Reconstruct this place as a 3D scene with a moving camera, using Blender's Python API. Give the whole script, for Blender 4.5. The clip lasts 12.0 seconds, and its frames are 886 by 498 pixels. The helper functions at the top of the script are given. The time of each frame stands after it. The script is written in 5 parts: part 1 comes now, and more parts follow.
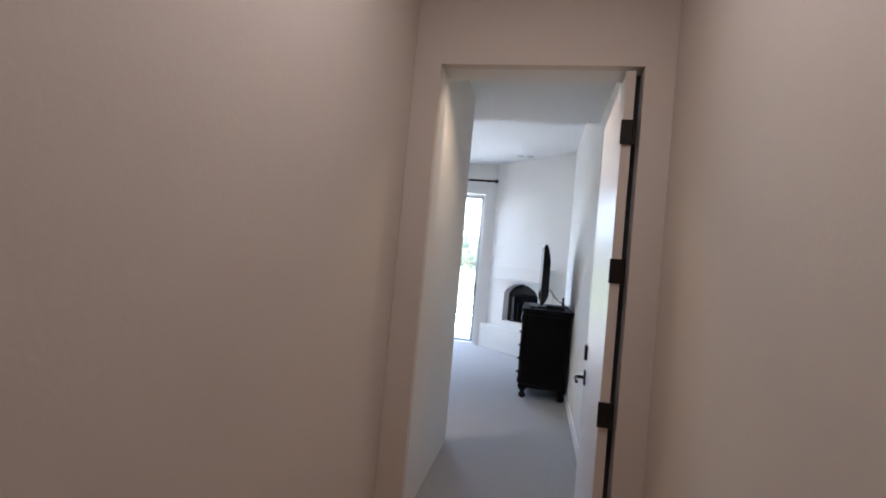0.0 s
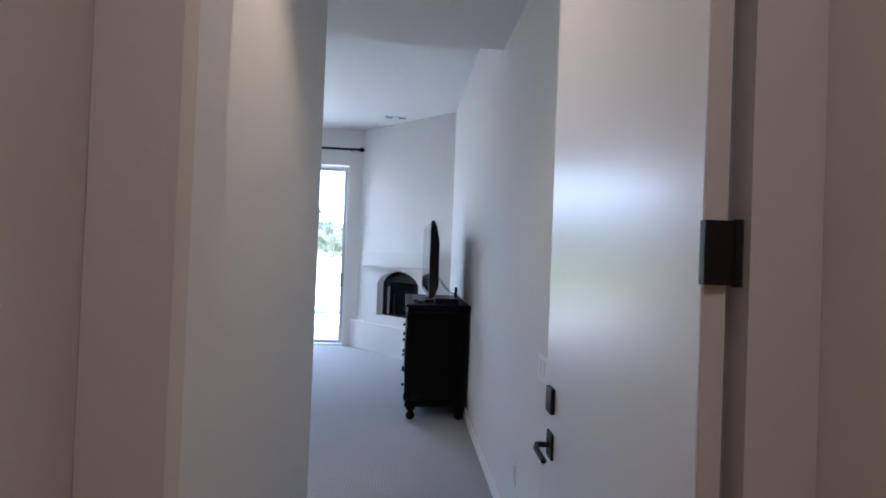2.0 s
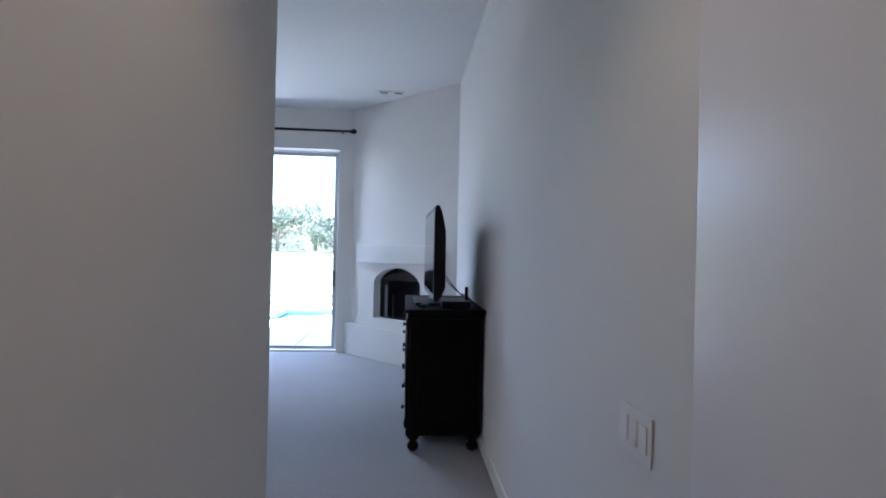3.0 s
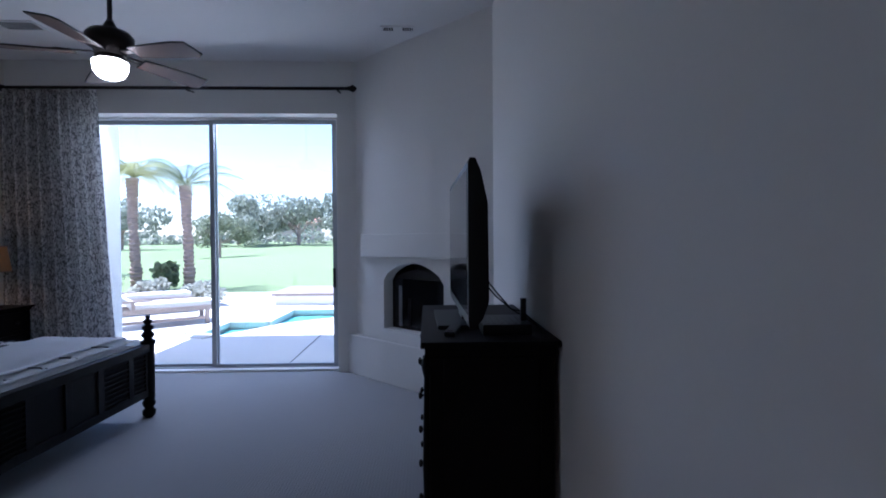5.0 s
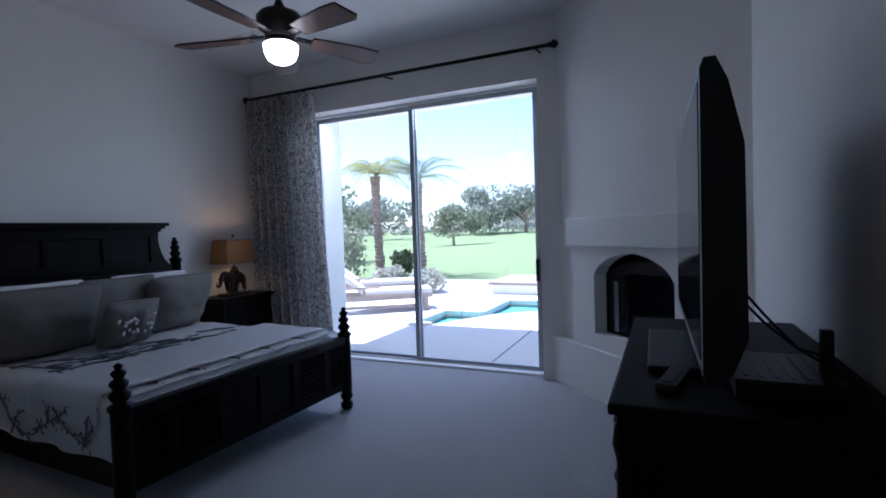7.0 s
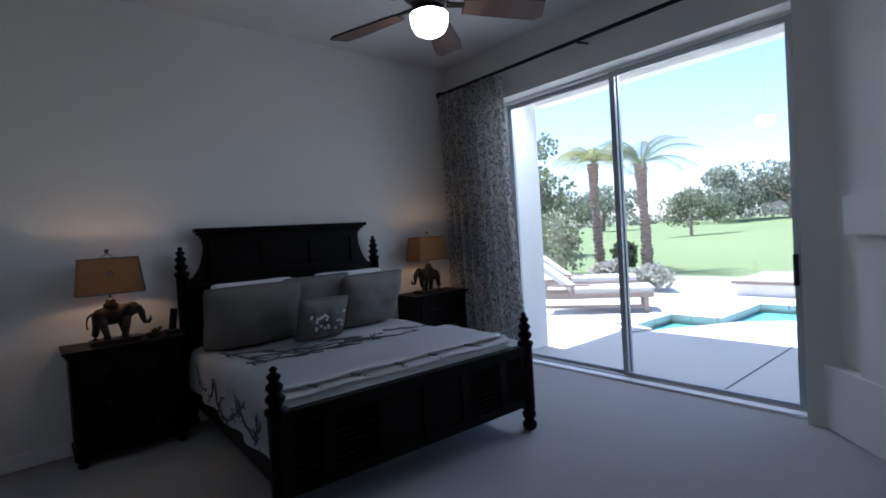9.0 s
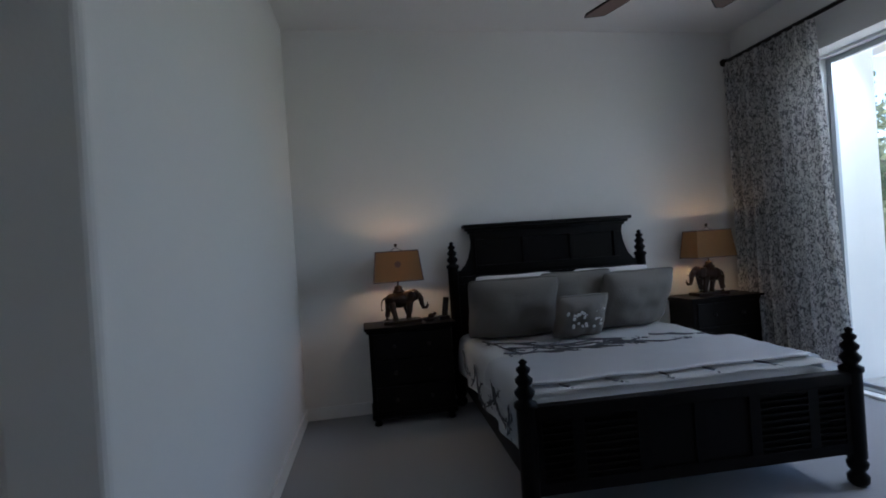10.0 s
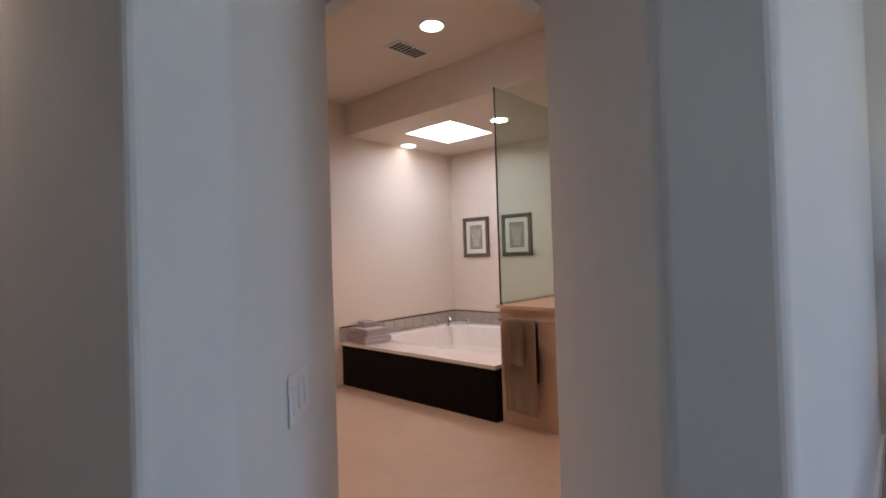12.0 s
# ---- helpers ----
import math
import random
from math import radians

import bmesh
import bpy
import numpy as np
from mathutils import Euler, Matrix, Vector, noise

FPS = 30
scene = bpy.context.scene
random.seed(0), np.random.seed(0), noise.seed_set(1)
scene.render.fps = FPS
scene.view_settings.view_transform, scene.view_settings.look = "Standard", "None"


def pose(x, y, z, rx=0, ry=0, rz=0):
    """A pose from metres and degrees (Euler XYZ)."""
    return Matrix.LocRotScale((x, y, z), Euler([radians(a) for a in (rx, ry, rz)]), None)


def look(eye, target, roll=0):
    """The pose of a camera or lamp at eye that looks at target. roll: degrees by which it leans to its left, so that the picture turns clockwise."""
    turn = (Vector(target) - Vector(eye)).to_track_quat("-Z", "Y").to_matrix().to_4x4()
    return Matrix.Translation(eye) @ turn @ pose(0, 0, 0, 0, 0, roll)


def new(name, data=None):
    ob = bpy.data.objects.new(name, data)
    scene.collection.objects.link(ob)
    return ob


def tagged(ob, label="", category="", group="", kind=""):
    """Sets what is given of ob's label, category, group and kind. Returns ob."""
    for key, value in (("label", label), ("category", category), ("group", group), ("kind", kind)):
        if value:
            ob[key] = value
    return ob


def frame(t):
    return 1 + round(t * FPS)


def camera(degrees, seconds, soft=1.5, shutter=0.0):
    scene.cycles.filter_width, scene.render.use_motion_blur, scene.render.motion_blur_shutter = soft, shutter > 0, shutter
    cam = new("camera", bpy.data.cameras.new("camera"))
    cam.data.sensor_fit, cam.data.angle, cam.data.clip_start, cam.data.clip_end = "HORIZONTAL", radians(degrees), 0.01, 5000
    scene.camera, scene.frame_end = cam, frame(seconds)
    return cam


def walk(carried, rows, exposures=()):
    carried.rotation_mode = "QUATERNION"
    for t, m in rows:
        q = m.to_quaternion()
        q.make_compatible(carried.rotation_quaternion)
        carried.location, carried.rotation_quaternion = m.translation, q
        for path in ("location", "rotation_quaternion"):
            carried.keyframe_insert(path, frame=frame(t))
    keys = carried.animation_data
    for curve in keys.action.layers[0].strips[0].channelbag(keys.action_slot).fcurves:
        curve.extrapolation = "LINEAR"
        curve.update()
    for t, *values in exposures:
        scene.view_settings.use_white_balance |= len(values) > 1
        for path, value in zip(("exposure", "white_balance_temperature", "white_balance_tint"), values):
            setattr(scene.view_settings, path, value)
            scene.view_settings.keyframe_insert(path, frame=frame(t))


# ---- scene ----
cam = camera(83.8, 12.0, soft=1.8)
PATH = [
    (0, (-0.431, -9.265, 1.446), (-0.816, -7.303, 1.501), 5.2),
    (0.5, (-0.511, -9.012, 1.426), (-0.555, -7.013, 1.492), 4.5),
    (1, (-0.59, -8.666, 1.438), (-0.488, -6.67, 1.492), 3.1),
    (1.5, (-0.594, -8.263, 1.425), (-0.449, -6.268, 1.464), 2.7),
    (2, (-0.605, -7.877, 1.455), (-0.45, -5.883, 1.48), 2.2),
    (2.5, (-0.614, -7.461, 1.442), (-0.462, -5.467, 1.458), 1.7),
    (3, (-0.588, -7.04, 1.437), (-0.434, -5.046, 1.442), 1.3),
    (3.5, (-0.573, -6.605, 1.415), (-0.434, -4.61, 1.41), 0.4),
    (3.7, (-0.57, -6.43, 1.405), (-0.436, -4.434, 1.397), 0.1),
    (5.3, (-0.53, -5.42, 1.43), (-0.522, -3.42, 1.383), -0.7),
    (5.5, (-0.511, -5.36, 1.422), (-0.593, -3.363, 1.371), -1.2),
    (6, (-0.427, -5.153, 1.421), (-0.873, -3.205, 1.367), -1.5),
    (6.5, (-0.44, -4.926, 1.414), (-1.115, -3.045, 1.35), -1.7),
    (8.3, (-0.472, -4.273, 1.434), (-1.678, -2.68, 1.357), -2.8),
    (8.5, (-0.486, -4.209, 1.422), (-1.773, -2.68, 1.351), -3.1),
    (9, (-0.524, -4.076, 1.411), (-2.057, -2.792, 1.35), -3.6),
    (9.5, (-0.559, -3.968, 1.406), (-2.396, -3.179, 1.376), -4.1),
    (10, (-0.611, -3.938, 1.372), (-2.584, -3.611, 1.376), -3.9),
    (10.5, (-0.628, -4.017, 1.357), (-2.603, -4.33, 1.387), -3.4),
    (11, (-0.675, -4.119, 1.337), (-2.451, -5.037, 1.387), -2.9),
    (11.5, (-0.722, -4.253, 1.342), (-2.288, -5.497, 1.38), -2.1),
    (12, (-0.838, -4.412, 1.304), (-2.321, -5.753, 1.331), -1.8),
]
walk(cam, [(t, look(eye, target, roll)) for t, eye, target, roll in PATH],
     [(0, 3.85, 5550, 17), (1.0, 3.75, 5350, 18), (2.0, 3.45, 5200, 18), (3.7, 2.65, 5100, 20), (5.3, 1.6, 5000, 24), (6.5, 1.55, 5050, 24),
      (8.5, 1.45, 5350, 21), (9.5, 1.4, 5450, 18), (10.0, 1.7, 5500, 16), (10.5, 2.2, 5550, 16), (11, 2.45, 5650, 19), (12, 2.62, 5700, 21)])

# ---- world, sun, large lights ----
SUN_EL, SUN_AZ = 68, 172
world = bpy.data.worlds.new("sky")
scene.world = world
world.use_nodes = True
wn = world.node_tree
sky = wn.nodes.new("ShaderNodeTexSky")
sky.sky_type, sky.sun_disc = "NISHITA", False
sky.sun_elevation, sky.sun_rotation = radians(SUN_EL), radians(90 - SUN_AZ)
wn.links.new(sky.outputs[0], wn.nodes["Background"].inputs[0])
wn.nodes["Background"].inputs[1].default_value = 0.125


def lamp(name, kind, energy, colour, m, **kw):
    data = bpy.data.lights.new(name, kind)
    data.energy, data.color = energy, colour
    if kind == "SUN":
        data.angle = kw["angle"]
    if kind == "AREA":
        data.shape, data.size, data.size_y = "RECTANGLE", kw["size"], kw["size_y"]
    if kind in ("POINT", "SPOT"):
        data.shadow_soft_size = kw["radius"]
    if kind == "SPOT":
        data.spot_size, data.spot_blend = radians(kw["cone"]), 0.6
    ob = new(name, data)
    ob.matrix_world = m
    return ob


sun_dir = Vector((math.cos(radians(SUN_AZ)) * math.cos(radians(SUN_EL)), math.sin(radians(SUN_AZ)) * math.cos(radians(SUN_EL)), math.sin(radians(SUN_EL))))
lamp("sun", "SUN", 5.0, (1.0, 0.95, 0.88), look(sun_dir * 20, (0, 0, 0)), angle=radians(0.5))
# added lamp under the patio roof, stands in for daylight entering the sliding door
lamp("door_sky_fill", "AREA", 11, (0.82, 0.91, 1.0), look((-3.2, 0.42, 2.84), (-3.1, -2.1, 0.7)), size=1.8, size_y=0.5)
# unseen lamp added to fill the hall; recessed lamps of the passage and the bathroom
lamp("hall_fill", "AREA", 0.62, (1.0, 0.87, 0.76), look((-0.52, -8.4, 2.80), (-0.52, -8.4, 0)), size=0.3, size_y=0.3)
lamp("passage_lamp", "SPOT", 2.0, (1.0, 0.74, 0.46), look((-0.6, -6.5, 2.77), (-0.62, -6.5, 0)), radius=0.06, cone=120)
for lx, ly in ((-4.72, -3.655), (-4.72, -0.78)):
    lamp("bedside_bulb", "POINT", 1.0, (1.0, 0.66, 0.34), pose(lx, ly, 1.26), radius=0.03)
for lx, ly, lz, e in ((-3.41, -6.78, 2.93, 13), (-4.76, -7.17, 2.59, 3), (-4.85, -8.36, 2.59, 0.15)):
    lamp("recessed_bulb", "SPOT", e, (1.0, 0.72, 0.48), look((lx, ly, lz - 0.02), (lx, ly, 0)), radius=0.06, cone=130)


# ---- materials ----
def material(name, colour, rough=0.6, metal=0.0, grain=40.0, vary=0.12, stain=1.5, bump=0.15, bump_size=None, spec=0.5, dist=0.004, coat=0.0):
    m = bpy.data.materials.new(name)
    m.use_nodes = True
    nt = m.node_tree
    b = nt.nodes["Principled BSDF"]
    b.inputs["Roughness"].default_value, b.inputs["Metallic"].default_value = rough, metal
    b.inputs["Specular IOR Level"].default_value = spec
    b.inputs["Coat Weight"].default_value = coat
    co = nt.nodes.new("ShaderNodeTexCoord")
    fine, broad = nt.nodes.new("ShaderNodeTexNoise"), nt.nodes.new("ShaderNodeTexNoise")
    fine.inputs["Scale"].default_value, broad.inputs["Scale"].default_value = grain, stain
    fine.inputs["Detail"].default_value = 6
    for n in (fine, broad):
        nt.links.new(co.outputs["Object"], n.inputs["Vector"])
    mix = nt.nodes.new("ShaderNodeMix")
    mix.data_type = "RGBA"
    mix.inputs[0].default_value = 0.5
    add = nt.nodes.new("ShaderNodeMath")
    add.operation = "ADD"
    nt.links.new(fine.outputs[0], add.inputs[0])
    nt.links.new(broad.outputs[0], add.inputs[1])
    half = nt.nodes.new("ShaderNodeMath")
    half.operation, half.inputs[1].default_value = "MULTIPLY", 0.5
    nt.links.new(add.outputs[0], half.inputs[0])
    nt.links.new(half.outputs[0], mix.inputs[0])
    mix.inputs[6].default_value = (*[c * (1 - vary) for c in colour], 1)
    mix.inputs[7].default_value = (*[min(1, c * (1 + vary)) for c in colour], 1)
    nt.links.new(mix.outputs[2], b.inputs["Base Color"])
    bm_ = nt.nodes.new("ShaderNodeBump")
    bm_.inputs["Strength"].default_value, bm_.inputs["Distance"].default_value = bump, dist
    if bump_size:
        rel = nt.nodes.new("ShaderNodeTexNoise")
        rel.inputs["Scale"].default_value, rel.inputs["Detail"].default_value = bump_size, 4
        nt.links.new(co.outputs["Object"], rel.inputs["Vector"])
        nt.links.new(rel.outputs[0], bm_.inputs["Height"])
    else:
        nt.links.new(fine.outputs[0], bm_.inputs["Height"])
    nt.links.new(bm_.outputs[0], b.inputs["Normal"])
    return m


def glowing(name, colour, strength):
    m = bpy.data.materials.new(name)
    m.use_nodes = True
    b = m.node_tree.nodes["Principled BSDF"]
    b.inputs["Base Color"].default_value = (*colour, 1)
    b.inputs["Emission Color"].default_value = (*colour, 1)
    b.inputs["Emission Strength"].default_value = strength
    return m


def glass(name, colour, alpha_mix=0.9):
    m = bpy.data.materials.new(name)
    m.use_nodes = True
    nt = m.node_tree
    out = nt.nodes["Material Output"]
    tr, gl, mx, fr = (nt.nodes.new("ShaderNode" + k) for k in ("BsdfTransparent", "BsdfGlossy", "MixShader", "Fresnel"))
    tr.inputs[0].default_value = (*colour, 1)
    gl.inputs["Roughness"].default_value = 0.02
    nt.nodes.remove(fr)
    mx.inputs[0].default_value = 0.045
    nt.links.new(tr.outputs[0], mx.inputs[1])
    nt.links.new(gl.outputs[0], mx.inputs[2])
    nt.links.new(mx.outputs[0], out.inputs[0])
    return m


def striped_carpet():
    m = material("ribbed_carpet", (0.34, 0.335, 0.335), 0.95, grain=220, vary=0.16, stain=0.9, bump=0.5, spec=0.1, dist=0.006)
    nt = m.node_tree
    co = nt.nodes.new("ShaderNodeTexCoord")
    w = nt.nodes.new("ShaderNodeTexWave")
    w.inputs["Scale"].default_value, w.inputs["Distortion"].default_value, w.inputs["Detail"].default_value = 16, 0.6, 2
    w.inputs["Detail Scale"].default_value = 4
    nt.links.new(co.outputs["Object"], w.inputs["Vector"])
    b2 = nt.nodes.new("ShaderNodeBump")
    b2.inputs["Strength"].default_value, b2.inputs["Distance"].default_value = 0.2, 0.004
    old = next(n for n in nt.nodes if n.type == "BUMP")
    nt.links.new(w.outputs[1], b2.inputs["Height"])
    nt.links.new(old.outputs[0], b2.inputs["Normal"])
    nt.links.new(b2.outputs[0], nt.nodes["Principled BSDF"].inputs["Normal"])
    return m


def patterned(name, ground, ink, scale, low, high, rough=0.9, stretch=(1, 1, 1), bump=0.3):
    """Cloth with a dense printed or woven figure."""
    m = material(name, ground, rough, grain=300, vary=0.1, stain=3, bump=bump, spec=0.15, dist=0.002)
    nt = m.node_tree
    b = nt.nodes["Principled BSDF"]
    co, mp, no = (nt.nodes.new("ShaderNode" + k) for k in ("TexCoord", "Mapping", "TexNoise"))
    mp.inputs["Scale"].default_value = stretch
    no.inputs["Scale"].default_value, no.inputs["Detail"].default_value = scale, 3
    no.inputs["Distortion"].default_value = 1.2
    rp = nt.nodes.new("ShaderNodeValToRGB")
    rp.color_ramp.elements[0].position, rp.color_ramp.elements[1].position = low, high
    rp.color_ramp.elements[0].color, rp.color_ramp.elements[1].color = (*ink, 1), (*ground, 1)
    nt.links.new(co.outputs["Object"], mp.inputs[0])
    nt.links.new(mp.outputs[0], no.inputs["Vector"])
    nt.links.new(no.outputs[0], rp.inputs[0])
    nt.links.new(rp.outputs[0], b.inputs["Base Color"])
    return m


M_WALL = material("wall_plaster", (0.74, 0.72, 0.685), 0.8, grain=25, vary=0.025, stain=0.8, bump=0.12, bump_size=70, spec=0.25)
M_HALL = material("hall_plaster", (0.66, 0.59, 0.51), 0.75, grain=25, vary=0.03, stain=0.8, bump=0.15, bump_size=70, spec=0.3)
M_CEIL = material("ceiling_plaster", (0.74, 0.73, 0.71), 0.85, grain=40, vary=0.02, stain=0.7, bump=0.25, bump_size=55, spec=0.2)
M_BATH = material("bath_plaster", (0.72, 0.62, 0.51), 0.7, grain=25, vary=0.02, stain=0.8, bump=0.1, bump_size=60, spec=0.3)
M_TRIM = material("white_trim_paint", (0.78, 0.77, 0.75), 0.4, grain=30, vary=0.02, bump=0.04)
M_DOOR = material("door_paint", (0.74, 0.73, 0.74), 0.33, grain=12, vary=0.02, bump=0.05, bump_size=60)
M_CARPET = striped_carpet()
M_TRAV = material("travertine_floor", (0.60, 0.43, 0.31), 0.35, grain=9, vary=0.16, stain=2.2, bump=0.05)
M_WOOD = material("espresso_wood", (0.006, 0.0048, 0.0045), 0.4, grain=30, vary=0.35, stain=4, bump=0.08, spec=0.08)
M_WOODTOP = material("satin_espresso_top", (0.007, 0.006, 0.006), 0.45, grain=30, vary=0.35, stain=4, bump=0.08, spec=0.06)
M_BLACK = material("black_plastic", (0.005, 0.005, 0.006), 0.38, grain=60, vary=0.15, bump=0.02, spec=0.25)
M_SCREEN = material("tv_screen", (0.006, 0.006, 0.008), 0.08, grain=60, vary=0.05, bump=0.0)
M_IRON = material("bronze_iron", (0.018, 0.014, 0.012), 0.42, metal=0.6, grain=60, vary=0.3, bump=0.1)
M_BRONZE = material("elephant_bronze", (0.03, 0.018, 0.012), 0.4, metal=0.5, grain=70, vary=0.4, bump=0.5, dist=0.004)
M_ALU = material("slider_aluminium", (0.40, 0.42, 0.43), 0.45, metal=0.3, grain=50, vary=0.06, bump=0.03)
M_STEEL = material("satin_steel", (0.55, 0.55, 0.55), 0.25, metal=1.0, grain=80, vary=0.05, bump=0.02)
M_GLASS = glass("window_glass", (0.97, 0.99, 0.99))
M_SHOWER = glass("shower_glass", (0.80, 0.87, 0.83))
M_SHADE = material("parchment_shade", (0.27, 0.16, 0.07), 0.85, grain=160, vary=0.15, stain=8, bump=0.2, spec=0.2)
nt = M_SHADE.node_tree
tl_, mx_ = nt.nodes.new("ShaderNodeBsdfTranslucent"), nt.nodes.new("ShaderNodeMixShader")
tl_.inputs[0].default_value = (0.55, 0.30, 0.12, 1)
mx_.inputs[0].default_value = 0.14
nt.links.new(nt.nodes["Principled BSDF"].outputs[0], mx_.inputs[1])
nt.links.new(tl_.outputs[0], mx_.inputs[2])
nt.links.new(mx_.outputs[0], nt.nodes["Material Output"].inputs[0])
M_GLOBE = glowing("lit_globe", (1.0, 0.93, 0.80), 4.0)
M_CANLIT = glowing("lit_lens", (1.0, 0.90, 0.76), 2.2)
M_SKYLIT = glowing("skylight_diffuser", (0.95, 0.98, 1.0), 2.1)
M_SHEET = patterned("embroidered_coverlet", (0.80, 0.80, 0.79), (0.78, 0.78, 0.77), 6, 0.2, 0.3)
M_FOLD = material("folded_throw", (0.74, 0.74, 0.75), 0.9, grain=260, vary=0.06, stain=4, bump=0.35, spec=0.15)
M_STITCH = material("grey_embroidery", (0.10, 0.10, 0.11), 0.8, grain=200, vary=0.3, bump=0.3)
M_TAUPE = material("taupe_quilting", (0.165, 0.152, 0.135), 0.9, grain=240, vary=0.15, stain=5, bump=0.5, bump_size=70, spec=0.15, dist=0.006)
M_WHITELINEN = material("white_linen", (0.72, 0.71, 0.70), 0.85, grain=260, vary=0.05, stain=4, bump=0.3, bump_size=30)
M_FLOWER = material("white_stitching", (0.74, 0.73, 0.70), 0.8, grain=200, vary=0.08, bump=0.3)
M_CURTAIN = patterned("damask_curtain", (0.72, 0.70, 0.67), (0.17, 0.165, 0.17), 62, 0.40, 0.56, stretch=(1, 1, 0.5))
M_BLADE = material("fan_blade_wood", (0.13, 0.075, 0.055), 0.5, grain=25, vary=0.25, stain=5, bump=0.1)
M_MARBLE = material("cultured_marble", (0.74, 0.68, 0.62), 0.16, grain=6, vary=0.05, stain=2, bump=0.0)
M_TILE = material("listello_tile", (0.42, 0.37, 0.31), 0.3, grain=22, vary=0.3, stain=8, bump=0.15)
M_PEACH = material("peach_stone", (0.58, 0.38, 0.25), 0.4, grain=7, vary=0.14, stain=2.5, bump=0.06)
M_TOWEL = material("beige_towel", (0.42, 0.29, 0.20), 0.95, grain=240, vary=0.15, stain=6, bump=0.8, spec=0.1)
M_TOWEL2 = material("mauve_towel", (0.46, 0.40, 0.40), 0.95, grain=240, vary=0.12, stain=6, bump=0.8, spec=0.1)
M_FRAME = material("antique_frame", (0.12, 0.095, 0.065), 0.45, metal=0.3, grain=60, vary=0.35, bump=0.2)
M_MAT = material("picture_mat", (0.72, 0.68, 0.58), 0.7, grain=60, vary=0.03, bump=0.02)
M_PRINT = material("botanical_print", (0.30, 0.28, 0.21), 0.6, grain=30, vary=0.4, stain=14, bump=0.0)
M_FIREBOX = material("firebox_soot", (0.016, 0.015, 0.015), 0.8, grain=30, vary=0.4, bump=0.3)
M_PLATE = material("switch_plastic", (0.76, 0.75, 0.72), 0.35, grain=40, vary=0.02, bump=0.0)
# even dark fill; beside the door hinges it stands in for shade
M_DARKFILL = material("dark_fill", (0.05, 0.05, 0.05), 0.7, grain=40, vary=0.2)
M_STUCCO = material("patio_stucco", (0.76, 0.74, 0.70), 0.9, grain=30, vary=0.05, stain=1.5, bump=0.4, bump_size=60)
M_DECK = material("patio_concrete", (0.55, 0.52, 0.47), 0.85, grain=35, vary=0.07, stain=0.8, bump=0.2)
M_GRASS = material("lawn_grass", (0.17, 0.215, 0.10), 0.95, grain=3.0, vary=0.35, stain=0.12, bump=0.5, spec=0.1)
M_WATER = material("pool_water", (0.16, 0.50, 0.50), 0.08, grain=4, vary=0.12, stain=1, bump=0.3, bump_size=6)
M_TRUNK = material("palm_bark", (0.34, 0.24, 0.19), 0.95, grain=18, vary=0.35, stain=3, bump=0.9, dist=0.03)
M_FROND = material("palm_leaf", (0.17, 0.20, 0.10), 0.6, grain=6, vary=0.35, stain=1, bump=0.1)
M_FROND_PALE = material("yellowing_palm_leaf", (0.30, 0.31, 0.12), 0.6, grain=6, vary=0.35, stain=1, bump=0.1)
M_LEAF = material("tree_leaf", (0.27, 0.29, 0.22), 0.7, grain=2.0, vary=0.45, stain=0.5, bump=0.2)
M_LEAF2 = material("desert_leaf", (0.22, 0.24, 0.15), 0.7, grain=2.5, vary=0.4, stain=0.6, bump=0.2)
M_BLOSSOM = material("pale_shrub_leaf", (0.42, 0.42, 0.34), 0.8, grain=9, vary=0.5, stain=3, bump=0.3)
M_TEAK = material("weathered_teak", (0.30, 0.24, 0.20), 0.7, grain=25, vary=0.2, stain=3, bump=0.15)
M_CUSHION = material("lounger_canvas", (0.66, 0.64, 0.60), 0.9, grain=120, vary=0.05, stain=3, bump=0.3)
M_HOUSE = material("far_stucco", (0.52, 0.40, 0.34), 0.9, grain=4, vary=0.08, stain=1)
M_ROOF = material("clay_roof", (0.28, 0.13, 0.08), 0.9, grain=8, vary=0.2, stain=2)


# light passes through thin leaves
for m_ in (M_LEAF, M_LEAF2, M_FROND, M_FROND_PALE, M_BLOSSOM):
    nt = m_.node_tree
    pb = nt.nodes["Principled BSDF"]
    tn, ms = nt.nodes.new("ShaderNodeBsdfTranslucent"), nt.nodes.new("ShaderNodeMixShader")
    ms.inputs[0].default_value = 0.5
    nt.links.new(pb.inputs["Base Color"].links[0].from_socket, tn.inputs[0])
    nt.links.new(pb.outputs[0], ms.inputs[1])
    nt.links.new(tn.outputs[0], ms.inputs[2])
    nt.links.new(ms.outputs[0], nt.nodes["Material Output"].inputs[0])


# ---- mesh helpers ----
def link_mesh(name, bm, mat, smooth=False):
    me = bpy.data.meshes.new(name)
    bmesh.ops.recalc_face_normals(bm, faces=bm.faces)
    bm.to_mesh(me)
    bm.free()
    me.materials.append(mat)
    if smooth:
        for p in me.polygons:
            p.use_smooth = True
    return new(name, me)


def part(name, bm, mat, parent, label="", smooth=False):
    ob = link_mesh(name, bm, mat, smooth)
    ob.parent = parent
    return tagged(ob, label)


def thing(name, m, label, category, group="", kind=""):
    ob = new(name)
    ob.empty_display_size = 0.1
    ob.matrix_world = m
    return tagged(ob, label, category, group, kind)


def structure(name, bm, mat, label="", smooth=False):
    return tagged(link_mesh(name, bm, mat, smooth), label, kind="structure")


